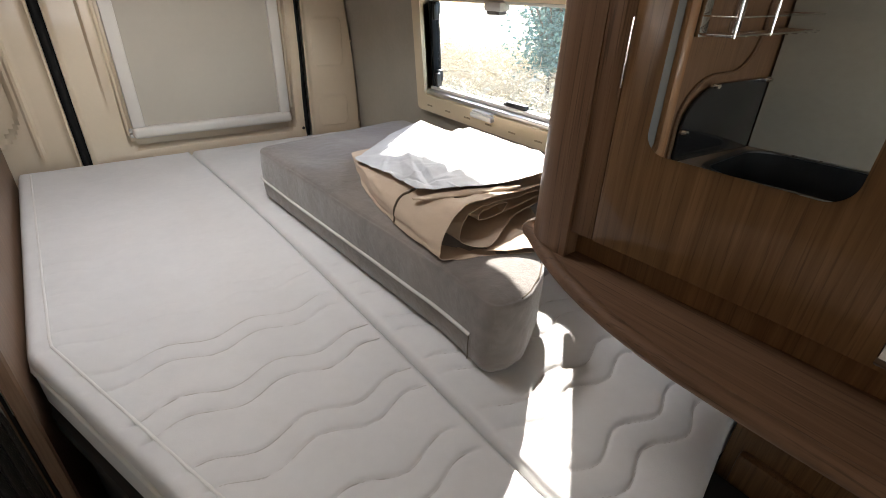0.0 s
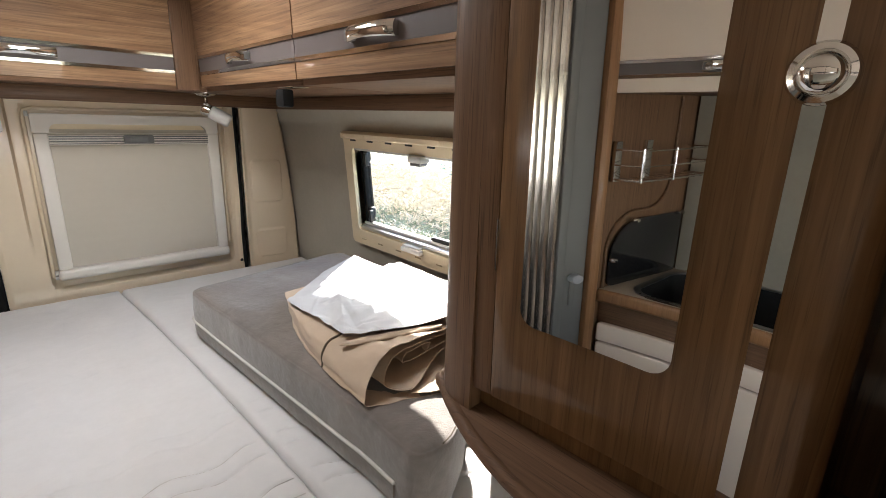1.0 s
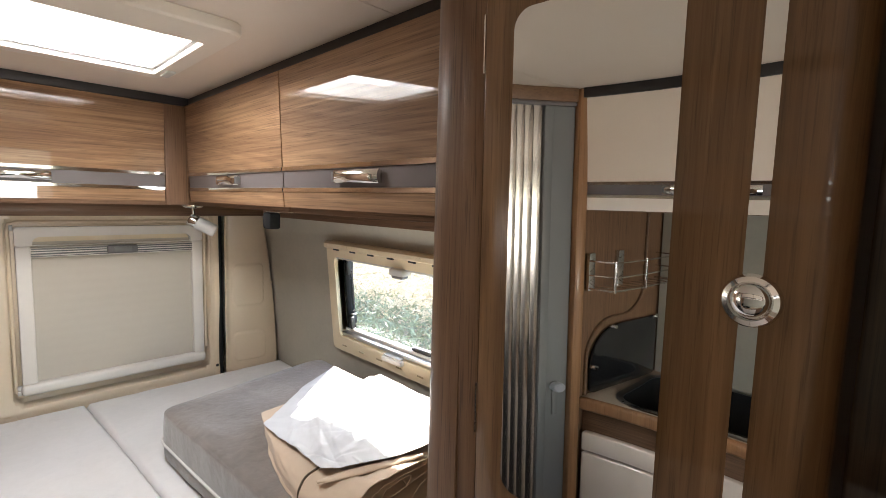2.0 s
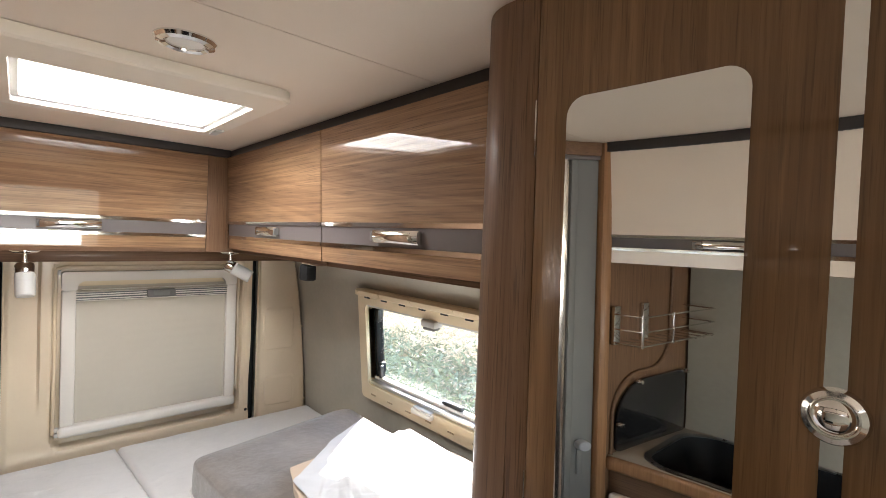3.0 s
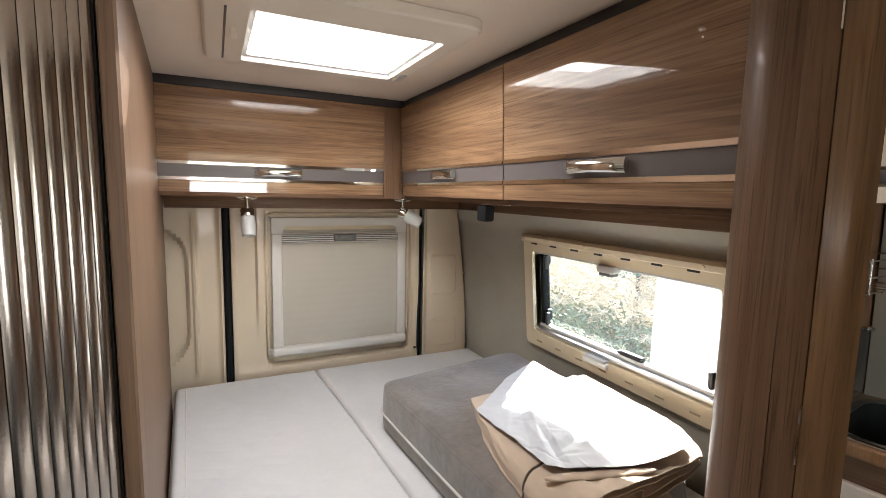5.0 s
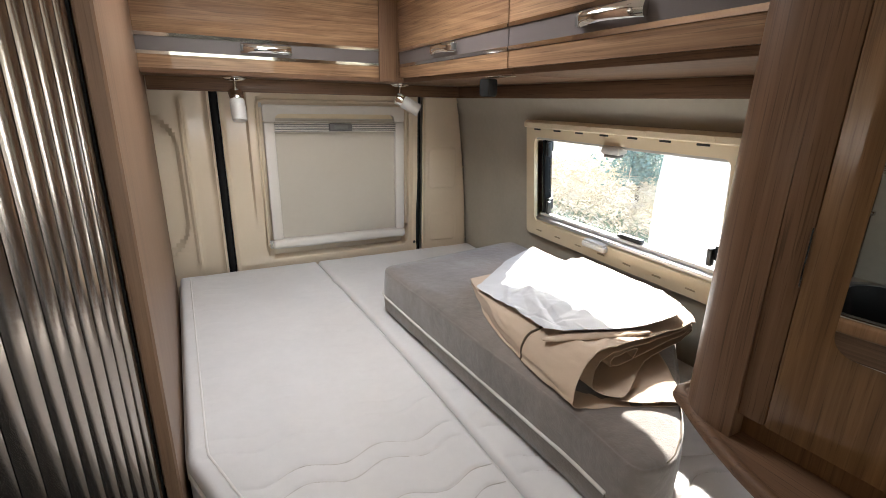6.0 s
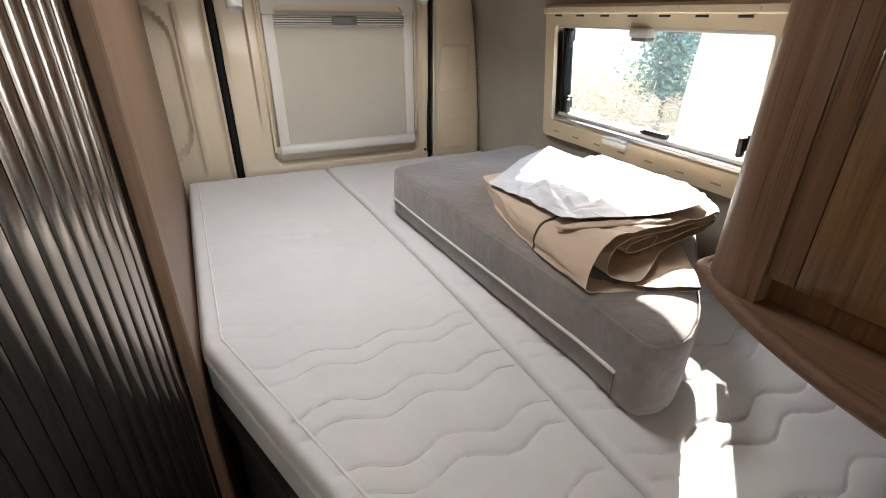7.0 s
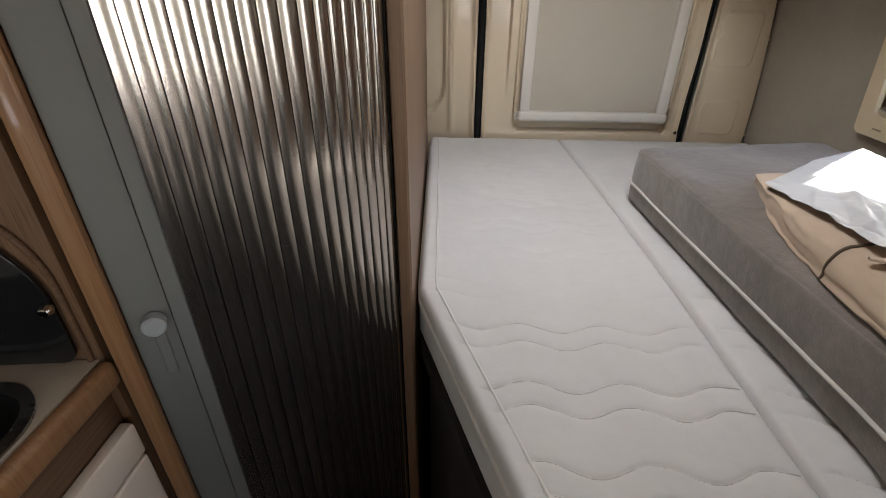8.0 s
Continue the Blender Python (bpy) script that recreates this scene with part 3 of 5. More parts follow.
CEILING_PLASTIC = plain("ivory_plastic", (0.74, 0.67, 0.57), 0.42, var=0.02, bstr=0.06)
build_hatch()


def build_ceiling_lamp():
    c = (0.210, 0.901, CEIL)
    lamp = thing("ceiling_lamp", c, "round chrome recessed ceiling lamp, switched off", "lamp")
    m = turn_to(c, (0, 0, -1))
    part("ring", lathe([(0.039, -0.002), (0.039, 0.002), (0.036, 0.006), (0.029, 0.008), (0.024, 0.006), (0.023, 0.002)], m, 40), CHROME, lamp)
    part("lens", lathe([(0.0, 0.006), (0.016, 0.0055), (0.023, 0.003)], m, 32), WHITE_PLASTIC, lamp, "frosted white lens")


build_ceiling_lamp()


# ---- overhead cabinets ----
def bow(s):
    """How far a door front stands out, from its foot at 0 to its head at 1: it bulges and leans out at the head."""
    return 0.0003 * math.sin(math.pi * min(1, max(0, s))) + 0.012 * s


def door_strip(p0, p1, out, z0, z1, zb, zt, thick=0.016, lift=0.0):
    """A bowed piece of a door front from p0 to p1 in plan, bulging along out, between two heights."""
    p0, p1, out = Vector((*p0, 0)), Vector((*p1, 0)), Vector((*out, 0))
    k = 8
    bm = bmesh.new()
    rows = []
    for i in range(k + 1):
        z = z0 + (z1 - z0) * i / k
        o = bow((z - zb) / (zt - zb)) + lift
        rows.append([bm.verts.new(p + out * d + Vector((0, 0, z))) for p, d in ((p0, o), (p1, o), (p1, o - thick), (p0, o - thick))])
    for a, b in zip(rows, rows[1:]):
        for j in range(4):
            bm.faces.new((a[j], a[(j + 1) % 4], b[(j + 1) % 4], b[j]))
    bm.faces.new(rows[0])
    bm.faces.new(rows[-1])
    return bm


def bow_handle(parent, centre, along, out, length=0.135, height=0.024):
    """A bowed chrome pull with a thumb plate and a push latch at one end."""
    a, o, c = Vector(along).normalized(), Vector(out).normalized(), Vector(centre)
    up = Vector((0, 0, 1))
    k = 14
    rows = []
    bm = bmesh.new()
    for i in range(k + 1):
        s = i / k
        d = 0.006 + 0.016 * math.sin(math.pi * s) ** 0.6
        h = height / 2 * (0.86 + 0.14 * abs(2 * s - 1))
        p = c + a * (s - 0.5) * length + o * d
        rows.append([bm.verts.new(p + up * q + o * w) for q, w in ((-h, 0), (h, 0), (h, 0.0015), (h * 0.8, 0.0036), (h * 0.4, 0.0052), (0, 0.0058), (-h * 0.4, 0.0052), (-h * 0.8, 0.0036), (-h, 0.0015))])
    for r0, r1 in zip(rows, rows[1:]):
        for j in range(9):
            bm.faces.new((r0[j], r0[(j + 1) % 9], r1[(j + 1) % 9], r1[j]))
    bm.faces.new(rows[0])
    bm.faces.new(rows[-1])
    for s in (-0.47, 0.47):
        q = c + a * s * length
        box((-0.004, -0.004, -height * 0.45), (0.004, 0.004, height * 0.45), 0.001, bm=bm, m=Matrix.Translation(q + o * 0.004))
    hd = part("handle", bm, CHROME, parent, "bowed chrome handle")
    m = Matrix.Translation(c + a * 0.43 * length) @ Matrix(((a.x, o.x, 0, 0), (a.y, o.y, 0, 0), (0, 0, 1, 0), (0, 0, 0, 1)))
    part("push_latch", box((-0.010, 0.002, -0.009), (0.010, 0.015, 0.009), 0.002, m=m), LATCH_GREY, hd, "dark push latch")
    return hd


def cabinet_front(parent, p0, p1, out, wood_mat, zb=1.568, zt=1.858, handle_at=0.5, flip=1):
    """A door front: wood, two bright strips, a grey band between them and wood below."""
    d = part("door", door_strip(p0, p1, out, 1.655, zt, zb, zt), wood_mat, parent, "glossy lacquered walnut-coloured door front")
    part("bright_strip", door_strip(p0, p1, out, 1.646, 1.6545, zb, zt, 0.014, 0.002), CHROME, d, "polished metal strip")
    part("grey_band", door_strip(p0, p1, out, 1.6105, 1.6455, zb, zt, 0.015, -0.001), BAND, d, "satin grey band")
    part("bright_strip", door_strip(p0, p1, out, 1.6015, 1.610, zb, zt, 0.014, 0.002), CHROME, d, "polished metal strip")
    part("lower_rail", door_strip(p0, p1, out, zb, 1.601, zb, zt), wood_mat, d)
    a = Vector(p1) - Vector(p0)
    c = Vector(p0) + a * handle_at
    o = Vector((*out, 0))
    bow_handle(d, Vector((*c, 1.629)) + o * bow((1.629 - zb) / (zt - zb)), (a.x * flip, a.y * flip, 0), o)


def build_overheads():
    rear = thing("overhead_cabinet", (0.15, 1.77, 1.56), "glossy walnut overhead cabinet over the rear doors", "cabinet", "overhead cabinets")
    part("body", box((-0.178, 1.782, 1.556), (0.86, 2.02, 1.86), 0.001), WOOD_TRIM_X, rear)
    cabinet_front(rear, (-0.174, 1.778), (0.482, 1.778), (0, -1), WOOD_GLOSS_X, handle_at=0.49, flip=-1)
    part("corner_filler", box((0.484, 1.772, 1.558), (0.547, 1.80, 1.859), 0.002), WOOD_TRIM, rear)
    part("valance", box((-0.176, 1.955, 1.515), (0.88, 1.972, 1.5555), 0.002), WOOD_TRIM_X, rear)
    # two units on the side wall
    for nm, ya, yb, ha, base_y in (("a", 1.143, 1.762, 0.47, 1.45), ("b", 0.570, 1.139, 0.504, 0.85)):
        cab = thing("overhead_cabinet", (0.55, base_y, 1.56), "glossy walnut overhead cabinet on the side wall", "cabinet", "overhead cabinets")
        part("body", box((0.563, ya + 0.002, 1.556), (0.86, yb - 0.002 if nm == "b" else 1.77, 1.86), 0.001), WOOD_TRIM_Y, cab)
        cabinet_front(cab, (0.549, ya), (0.549, yb), (-1, 0), WOOD_GLOSS_Y, handle_at=ha, flip=-1 if nm == "a" else 1)
    single("side_valance", box((0.868, 0.56, 1.515), (0.884, 1.954, 1.5555), 0.002), WOOD_TRIM_Y, (0.87, 1.2, 1.515), "brown wooden valance under the side cabinets", kind="structure")
    # dark fascia between cabinets and ceiling
    single("fascia_rear", box((-0.178, 1.772, 1.8605), (0.552, 1.80, CEIL - 0.0005), 0.001), EDGE_BAND, (0.2, 1.78, 1.86), "dark grey fascia strip above the rear cabinet", kind="structure")
    single("fascia_side", box((0.553, 0.557, 1.8605), (0.58, 1.80, CEIL - 0.0005), 0.001), EDGE_BAND, (0.56, 1.2, 1.86), "dark grey fascia strip above the side cabinets", kind="structure")
    bx = thing("belt_buckle", (0.575, 1.27, 1.556), "small black plastic buckle under the cabinet", "buckle")
    part("housing", box((0.560, 1.235, 1.512), (0.588, 1.277, 1.552), 0.006), BLACK, bx)
    part("plate", box((0.556, 1.17, 1.5535), (0.592, 1.25, 1.556), 0.001), CHROME, bx)


build_overheads()


def build_spot(x, aim, label):
    c = Vector((x, 1.852, 1.556))
    s = thing("spot_lamp", c, label, "lamp", "spot lamps")
    part("base_plate", lathe([(0.034, 0.0), (0.034, 0.003), (0.026, 0.009), (0.009, 0.012), (0.0, 0.012)], turn_to(c, (0, 0, -1)), 32), CHROME, s)
    k = c + Vector((0, 0, -0.052))
    part("stem", tube([c + Vector((0, 0, -0.010)), k], 0.0055, 10), CHROME, s)
    d = Vector(aim).normalized()
    part("joint", lathe([(0.0, -0.012), (0.009, -0.008), (0.011, 0.0), (0.009, 0.008), (0.0, 0.012)], turn_to(k, (0, 1, 0)), 14), CHROME, s)
    e = k - d * 0.012
    part("collar", lathe([(0.0, -0.004), (0.018, -0.002), (0.021, 0.004), (0.021, 0.024), (0.0, 0.024)], turn_to(e, d), 24), CHROME, s)
    part("shade", lathe([(0.0, 0.025), (0.0195, 0.025), (0.0215, 0.030), (0.0215, 0.084), (0.019, 0.088), (0.010, 0.086), (0.0, 0.080)], turn_to(e, d), 28), GREY_PLASTIC, s, "frosted glass shade")


build_spot(0.06, (0.03, -0.28, -0.9), "chrome spot lamp with frosted shade hanging from the cabinet, turned down")
build_spot(0.583, (0.80, -0.35, -0.48), "chrome spot lamp with frosted shade hanging from the cabinet, tilted sideways")


# ---- partition and shower door ----
P0, P1 = Vector((-0.146, 0.957, 0)), Vector((-0.5116, 0.7548, 0))
SDIR = (P1 - P0).normalized()
SOUT = Vector((-SDIR.y, SDIR.x, 0))
if SOUT.y > 0:
    SOUT = -SOUT
SLEN = (P1 - P0).length


def along(s, out=0.0, z=0.0):
    return P0 + SDIR * (SLEN * s) + SOUT * out + Vector((0, 0, z))


def slab(s0, s1, o0, o1, z0, z1, bevel=0.002):
    m = Matrix.Translation(P0) @ Matrix(((SDIR.x, SOUT.x, 0, 0), (SDIR.y, SOUT.y, 0, 0), (0, 0, 1, 0), (0, 0, 0, 1)))
    return box((SLEN * s0, o0, z0), (SLEN * s1, o1, z1), bevel, m=m)


def build_partition():
    poly = [(-0.1285, 0.957), (-0.1285 - 0.003, 0.953), (-0.146, 0.953), (-0.149, 0.957), (-0.205, 2.02), (-0.184, 2.02)]
    single("partition", prism(poly, 0.0, CEIL - 0.001, "z"), WOOD_PANEL, (-0.16, 1.5, 0), "light walnut partition panel beside the bed", "partition", kind="structure")


def build_shower():
    d = thing("shower_door", along(0.4), "ribbed silver roller shower door with a grey closing strip", "shower door")
    w = 0.0217
    prof = [(-w * 0.47, -0.003)] + [(w * 0.47 * q, 0.0010 * (1 - q * q)) for q in [-1 + 0.125 * i for i in range(17)]] + [(w * 0.47, -0.003)]
    bm = bmesh.new()
    lo = [bm.verts.new((u, o, 0.06)) for u, o in prof]
    hi = [bm.verts.new((v.co.x, v.co.y, 1.834)) for v in lo]
    for i in range(len(prof) - 1):
        bm.faces.new((lo[i], lo[i + 1], hi[i + 1], hi[i]))
    me = finish("slat", bm, RIB_METAL, 40)
    # the slats run straight from the closing strip, narrower towards the partition
    at, head = along(0.730), math.atan2(-SDIR.y, -SDIR.x)
    for bend, wide in [(0, 1.0)] * 9 + [(1, 0.84), (2, 0.76), (3, 0.73), (4, 0.68), (5, 0.64), (6, 0.57), (6, 0.55)]:
        h = head + radians(bend)
        step = Vector((math.cos(h), math.sin(h), 0)) * w * wide
        ob = new("slat", me)
        ob.parent = d
        ob.matrix_local = Matrix.Translation(at + step / 2 - BASE[d]) @ Matrix.Rotation(h + math.pi, 4, "Z") @ Matrix.Diagonal((wide, 1, 1, 1))
        at = at + step
    # near-black backing gives the dark gaps between slats
    part("backing", slab(0.0, 0.74, -0.024, -0.016, 0.02, 1.834, 0), SHADE_BLACK, d)
    part("closing_strip", slab(0.730, 0.778, -0.004, 0.006, 0.05, 1.834, 0.003), FROST, d, "satin grey closing strip")
    part("flat_panel", slab(0.780, 0.902, -0.006, 0.002, 0.05, 1.834, 0.002), FROST, d, "satin grey flat strip")
    k = part("knob", lathe([(0.0, 0.022), (0.012, 0.0215), (0.0145, 0.019), (0.0145, 0.004), (0.011, 0.0)], turn_to(along(0.829, 0.002, 1.012), SOUT), 28), KNOB_GREY, d, "round grey knob")
    part("latch_bar", slab(0.812, 0.845, 0.002, 0.006, 0.92, 0.998, 0.002), FROST, k)
    part("top_rail", slab(-0.005, 0.903, -0.012, 0.007, 1.8345, 1.8455, 0.002), BAND, d, "dark grey top rail")
    single("shower_header", slab(-0.005, 0.904, -0.016, 0.010, 1.846, CEIL - 0.001, 0.002), WOOD_TRIM_X, along(0.5, 0, 1.843), "brown wooden header over the shower door", kind="structure")
    single("shower_threshold", slab(0.0, 0.90, -0.016, 0.016, 0.0, 0.05, 0.003), SHADE_BLACK, along(0.5), "shower threshold coloured near-black for shade", kind="structure")


build_partition()
build_shower()


# ---- kitchen ----
CT = 0.968        # height of the kitchen worktop
KY = 0.760        # face of the panel between kitchen and shower
KX = -0.494       # front edge of the worktop
SX = -0.500       # front edge of the side panel
SKEW = -6.5        # degrees by which the side panel stands off square


def build_kitchen():
    single("kitchen_post", slab(0.905, 0.966, -0.012, 0.016, 0.0, CEIL - 0.001, 0.006), WOOD_POST, along(0.95), "glossy orange-brown wooden post between shower and kitchen", "post", kind="structure")
    def turned(ob):
        """The side panel and what hangs on it stand a few degrees off square."""
        ob.matrix_world = Matrix.Translation((SX, KY, 0)) @ Matrix.Rotation(radians(-SKEW), 4, "Z") @ Matrix.Translation((-SX, -KY, 0)) @ Matrix.Translation(BASE[ob])
        return ob
    back = KY + math.tan(radians(SKEW)) * (0.944 + SX)
    turned(single("kitchen_side", box((-0.948, KY, 0.0), (SX - 0.012, KY + 0.018, CEIL - 0.001), 0.001), WOOD_TRIM, (-0.75, KY, 0), "brown wooden side panel of the kitchen", "panel", kind="structure"))
    single("wall_kitchen", box((-0.944, -0.6, CT + 0.001), (-0.853, back + 0.004, 1.541), 0.001), WALL, (-0.9, 0.1, CT), "grey-beige wall behind the kitchen worktop", kind="structure")
    # base unit
    k = thing("kitchen_unit", (-0.75, 0.2, 0), "wooden kitchen base unit with cream drawer fronts", "cabinet")
    part("body", prism([(-0.943, -0.6), (KX - 0.028, -0.6), (KX - 0.028, KY - 0.002), (-0.943, back - 0.002)], 0.0, CT - 0.128, "z"), WOOD_TRIM_Y, k)
    part("front_rail", box((KX - 0.046, -0.6, CT - 0.127), (KX - 0.0285, KY - 0.004, CT - 0.034), 0.002), WOOD_TRIM_Y, k)
    for y0, y1 in ((0.33, KY - 0.012), (-0.11, 0.32)):
        part("drawer_front", box((KX - 0.028, y0, CT - 0.168), (KX - 0.006, y1, CT - 0.108), 0.006, 3), CREAM_FRONT, k, "cream drawer front with rounded edges")
        part("door", box((KX - 0.028, y0, 0.10), (KX - 0.007, y1, CT - 0.174), 0.006, 3), CREAM_FRONT, k, "cream cupboard door")
    # worktop with a cut-out for the sink
    w = thing("worktop", (-0.75, 0.2, CT - 0.033), "pale kitchen worktop with a rounded brown edge", "worktop")
    sx0, sy0, sx1, sy1 = -0.835, 0.27, -0.528, 0.698
    slab_edge = [(x, y + (math.tan(radians(SKEW)) * (SX - x) if y > 0.5 else 0.0)) for x, y in rrect(-0.944, -0.6, KX - 0.021, KY - 0.002, 0.002, 10)]
    part("top", ring(slab_edge, rrect(sx0, sy0, sx1, sy1, 0.07, 10), CT - 0.033, CT), WORKTOP, w)
    part("front_edge", box((KX - 0.021, -0.6, CT - 0.037), (KX, KY - 0.004, CT + 0.003), 0.010, 4), WOOD_POST, w, "rounded brown wooden edge")
    s = thing("sink", (-0.757, 0.48, CT - 0.12), "black sink with a steel rim set into the worktop", "sink")
    part("rim", ring(rrect(sx0 - 0.010, sy0 - 0.010, sx1 + 0.010, sy1 + 0.010, 0.08, 10), rrect(sx0 + 0.004, sy0 + 0.004, sx1 - 0.004, sy1 - 0.004, 0.066, 10), CT + 0.0005, CT + 0.005), STEEL, s, "polished steel rim")
    outer, inner = rrect(sx0 + 0.001, sy0 + 0.001, sx1 - 0.001, sy1 - 0.001, 0.069, 10), rrect(sx0 + 0.025, sy0 + 0.025, sx1 - 0.025, sy1 - 0.025, 0.055, 10)
    bm = bmesh.new()
    a = [bm.verts.new((*p, CT + 0.001)) for p in outer]
    b = [bm.verts.new((*p, CT - 0.12)) for p in inner]
    for i in range(len(a)):
        j = (i + 1) % len(a)
        bm.faces.new((a[i], a[j], b[j], b[i]))
    bm.faces.new(b)
    part("bowl", bm, BLACK, s, "black sink bowl")
    part("drain", lathe([(0.0, 0.003), (0.02, 0.003), (0.026, 0.0)], turn_to((-0.75, 0.48, CT - 0.1195), (0, 0, 1)), 24), STEEL, s)
    # black glass guard on the side panel, with its clips
    g = turned(thing("splash_guard", (-0.74, KY - 0.004, CT + 0.004), "black glass splash guard with chrome clips above the sink", "splash guard"))
    part("plate", prism(rrect(-0.838, CT + 0.004, SX - 0.034, 1.178, (0.004, 0.02, 0.12, 0.004), 12), KY - 0.011, KY - 0.004, "y", 0.0015), GLASS_BLACK, g)
    for x, z in ((SX - 0.036, 1.060), (-0.612, 1.176), (-0.822, 1.176)):
        part("clip", lathe([(0.0, 0.016), (0.006, 0.014), (0.008, 0.006), (0.005, 0.0)], turn_to((x, KY - 0.010, z), (0, -1, 0)), 14), CHROME, g, "chrome clip")
    # moulded edge that sweeps round the guard
    x0 = SX - 0.026
    pts = [(x0, KY - 0.003, CT), (x0, KY - 0.003, 1.08)]
    pts += [(x0 - 0.11 * (1 - math.cos(a)), KY - 0.003, 1.08 + 0.122 * math.sin(a)) for a in [radians(9 * i) for i in range(1, 11)]]
    pts += [(-0.68 - 0.09 * math.sin(a), KY - 0.003, 1.202 + 0.10 * (1 - math.cos(a))) for a in [radians(9 * i) for i in range(0, 11)]] + [(-0.775, KY - 0.003, 1.54)]
    turned(single("moulded_edge", tube(pts, 0.0042, 8), WOOD_TRIM_Y, (x0, KY, CT), "curved wooden edge strip on the kitchen side panel", "trim", kind="structure"))
    # chrome rack
    r = turned(thing("wire_rack", (-0.60, KY - 0.03, 1.30), "small chrome wire rack on the kitchen side panel", "rack"))
    rx0, rx1, ry = SX - 0.014, -0.835, KY - 0.068
    for z in (1.309, 1.349, 1.392):
        part("rail", tube([(rx0, KY - 0.001, z), (rx0, ry, z), (rx1, ry, z), (rx1, KY - 0.001, z)], 0.0021, 8), CHROME, r)
    for x in (rx0, rx0 - 0.13):
        part("upright", tube([(x, ry, 1.304), (x, ry, 1.398)], 0.0024, 8), CHROME, r)
    for i in range(9):
        x = rx0 - 0.005 - (rx0 - rx1 - 0.01) * i / 8
        part("wire", tube([(x, KY - 0.001, 1.306), (x, ry, 1.306)], 0.002, 6), CHROME, r)
    for x in (rx0 - 0.01, rx0 - 0.13):
        part("bracket", box((x - 0.012, KY - 0.012, 1.300), (x + 0.012, KY - 0.0005, 1.415), 0.003), CHROME, r)
    # cream overhead unit
    o = thing("kitchen_overhead", (-0.75, 0.3, 1.544), "cream glossy kitchen overhead cabinet with grey band", "cabinet")
    part("body", prism([(-0.943, -0.6), (-0.507, -0.6), (-0.507, KY - 0.010), (-0.943, back - 0.002)], 1.542, 1.857, "z"), WOOD_TRIM_Y, o)
    ox, zb, zt = -0.493, 1.544, 1.857
    for y0, y1 in ((0.16, KY - 0.006), (-0.45, 0.15)):
        ends = ((ox, y0), (ox, y1), (1, 0))
        fd = part("door", door_strip(*ends, 1.6245, zt, zb, zt), CREAM_FRONT, o, "cream glossy door front")
        part("bright_strip", door_strip(*ends, 1.6165, 1.624, zb, zt, 0.014, 0.002), CHROME, fd)
        part("grey_band", door_strip(*ends, 1.5885, 1.616, zb, zt, 0.015, -0.001), BAND, fd)
        part("bright_strip", door_strip(*ends, 1.5795, 1.588, zb, zt, 0.014, 0.002), CHROME, fd)
        part("lower_rail", door_strip(*ends, zb, 1.579, zb, zt), CREAM_FRONT, fd)
        bow_handle(fd, (ox, y0 + 0.36, 1.602), (0, 1, 0), (1, 0, 0), 0.16)
    single("kitchen_fascia", box((-0.54, -0.6, 1.8575), (-0.474, KY - 0.002, CEIL - 0.0005), 0.001), EDGE_BAND, (-0.56, 0.2, 1.8575), "dark grey fascia strip above the kitchen cabinet", kind="structure")
    # plain seat that closes the aisle ahead of the kitchen
    single("seat_bench", box((-0.943, -1.19, 0.0), (-0.45, -0.62, 0.45), 0.03, 3), DARK_CLOTH, (-0.7, -1.1, 0), "dark grey upholstered bench beyond the kitchen", "bench")


build_kitchen()


# ---- wardrobe ----
DO = Vector((0.4325, 0.36, 0))                 # a place on the door's face
DD = Vector((-0.0396, 0.9992, 0)).normalized()   # along the door towards the bed
DN = Vector((-DD.y, DD.x, 0))                  # out of the door, into the aisle


def on_door(y, out=0.0, z=0.0):
    return DO + DD * ((y - DO.y) / DD.y) + DN * out + Vector((0, 0, z))


DM = Matrix(((DN.x, DD.x, 0, DO.x), (DN.y, DD.y, 0, DO.y), (0, 0, 1, 0), (0, 0, 0, 1)))


def du(y):
    return (y - DO.y) / DD.y


def hollow(u, z):
    """How far the door's face stands out: it is a little hollow in plan and leans into the aisle."""
    q = max(-0.16, u)
    return 0.2412 * q * q - 0.0772 * (u - q) + 0.0197 * (z - 1.53)


def door_plate(outline, o0, o1, bevel=0.0, round_from=None):
    """A piece on the door: outline of (y, z), between two distances out of its hollow face; it may round off at its free edge."""
    bm = prism([(du(y), z) for y, z in outline], o0, o1, "x", bevel)
    for axis, step in ((1, 0.016), (2, 0.06)):
        lo, hi = min(v.co[axis] for v in bm.verts), max(v.co[axis] for v in bm.verts)
        no = Vector((0, axis == 1, axis == 2))
        for i in range(1, int((hi - lo) / step)):
            bmesh.ops.bisect_plane(bm, geom=bm.verts[:] + bm.edges[:] + bm.faces[:], plane_co=no * (lo + i * step), plane_no=no)
    if round_from is not None:
        lo, r = min(v.co.y for v in bm.verts), du(round_from)
        for i in range(1, 9):
            bmesh.ops.bisect_plane(bm, geom=bm.verts[:] + bm.edges[:] + bm.faces[:], plane_co=Vector((0, lo + (r - lo) * (1 - math.cos(i / 8 * math.pi / 2)), 0)), plane_no=Vector((0, 1, 0)))
        for v in bm.verts:
            k = max(0.0, (r - v.co.y) / (r - lo))
            if v.co.x > (o0 + o1) / 2:
                v.co.x -= (o1 - o0) * 0.94 * (1 - math.sqrt(max(0.0, 1 - k * k)))
    for v in bm.verts:
        v.co.x += hollow(v.co.y, v.co.z)
    bmesh.ops.transform(bm, matrix=DM, verts=bm.verts)
    return bm


SHELF_Z = 1.165


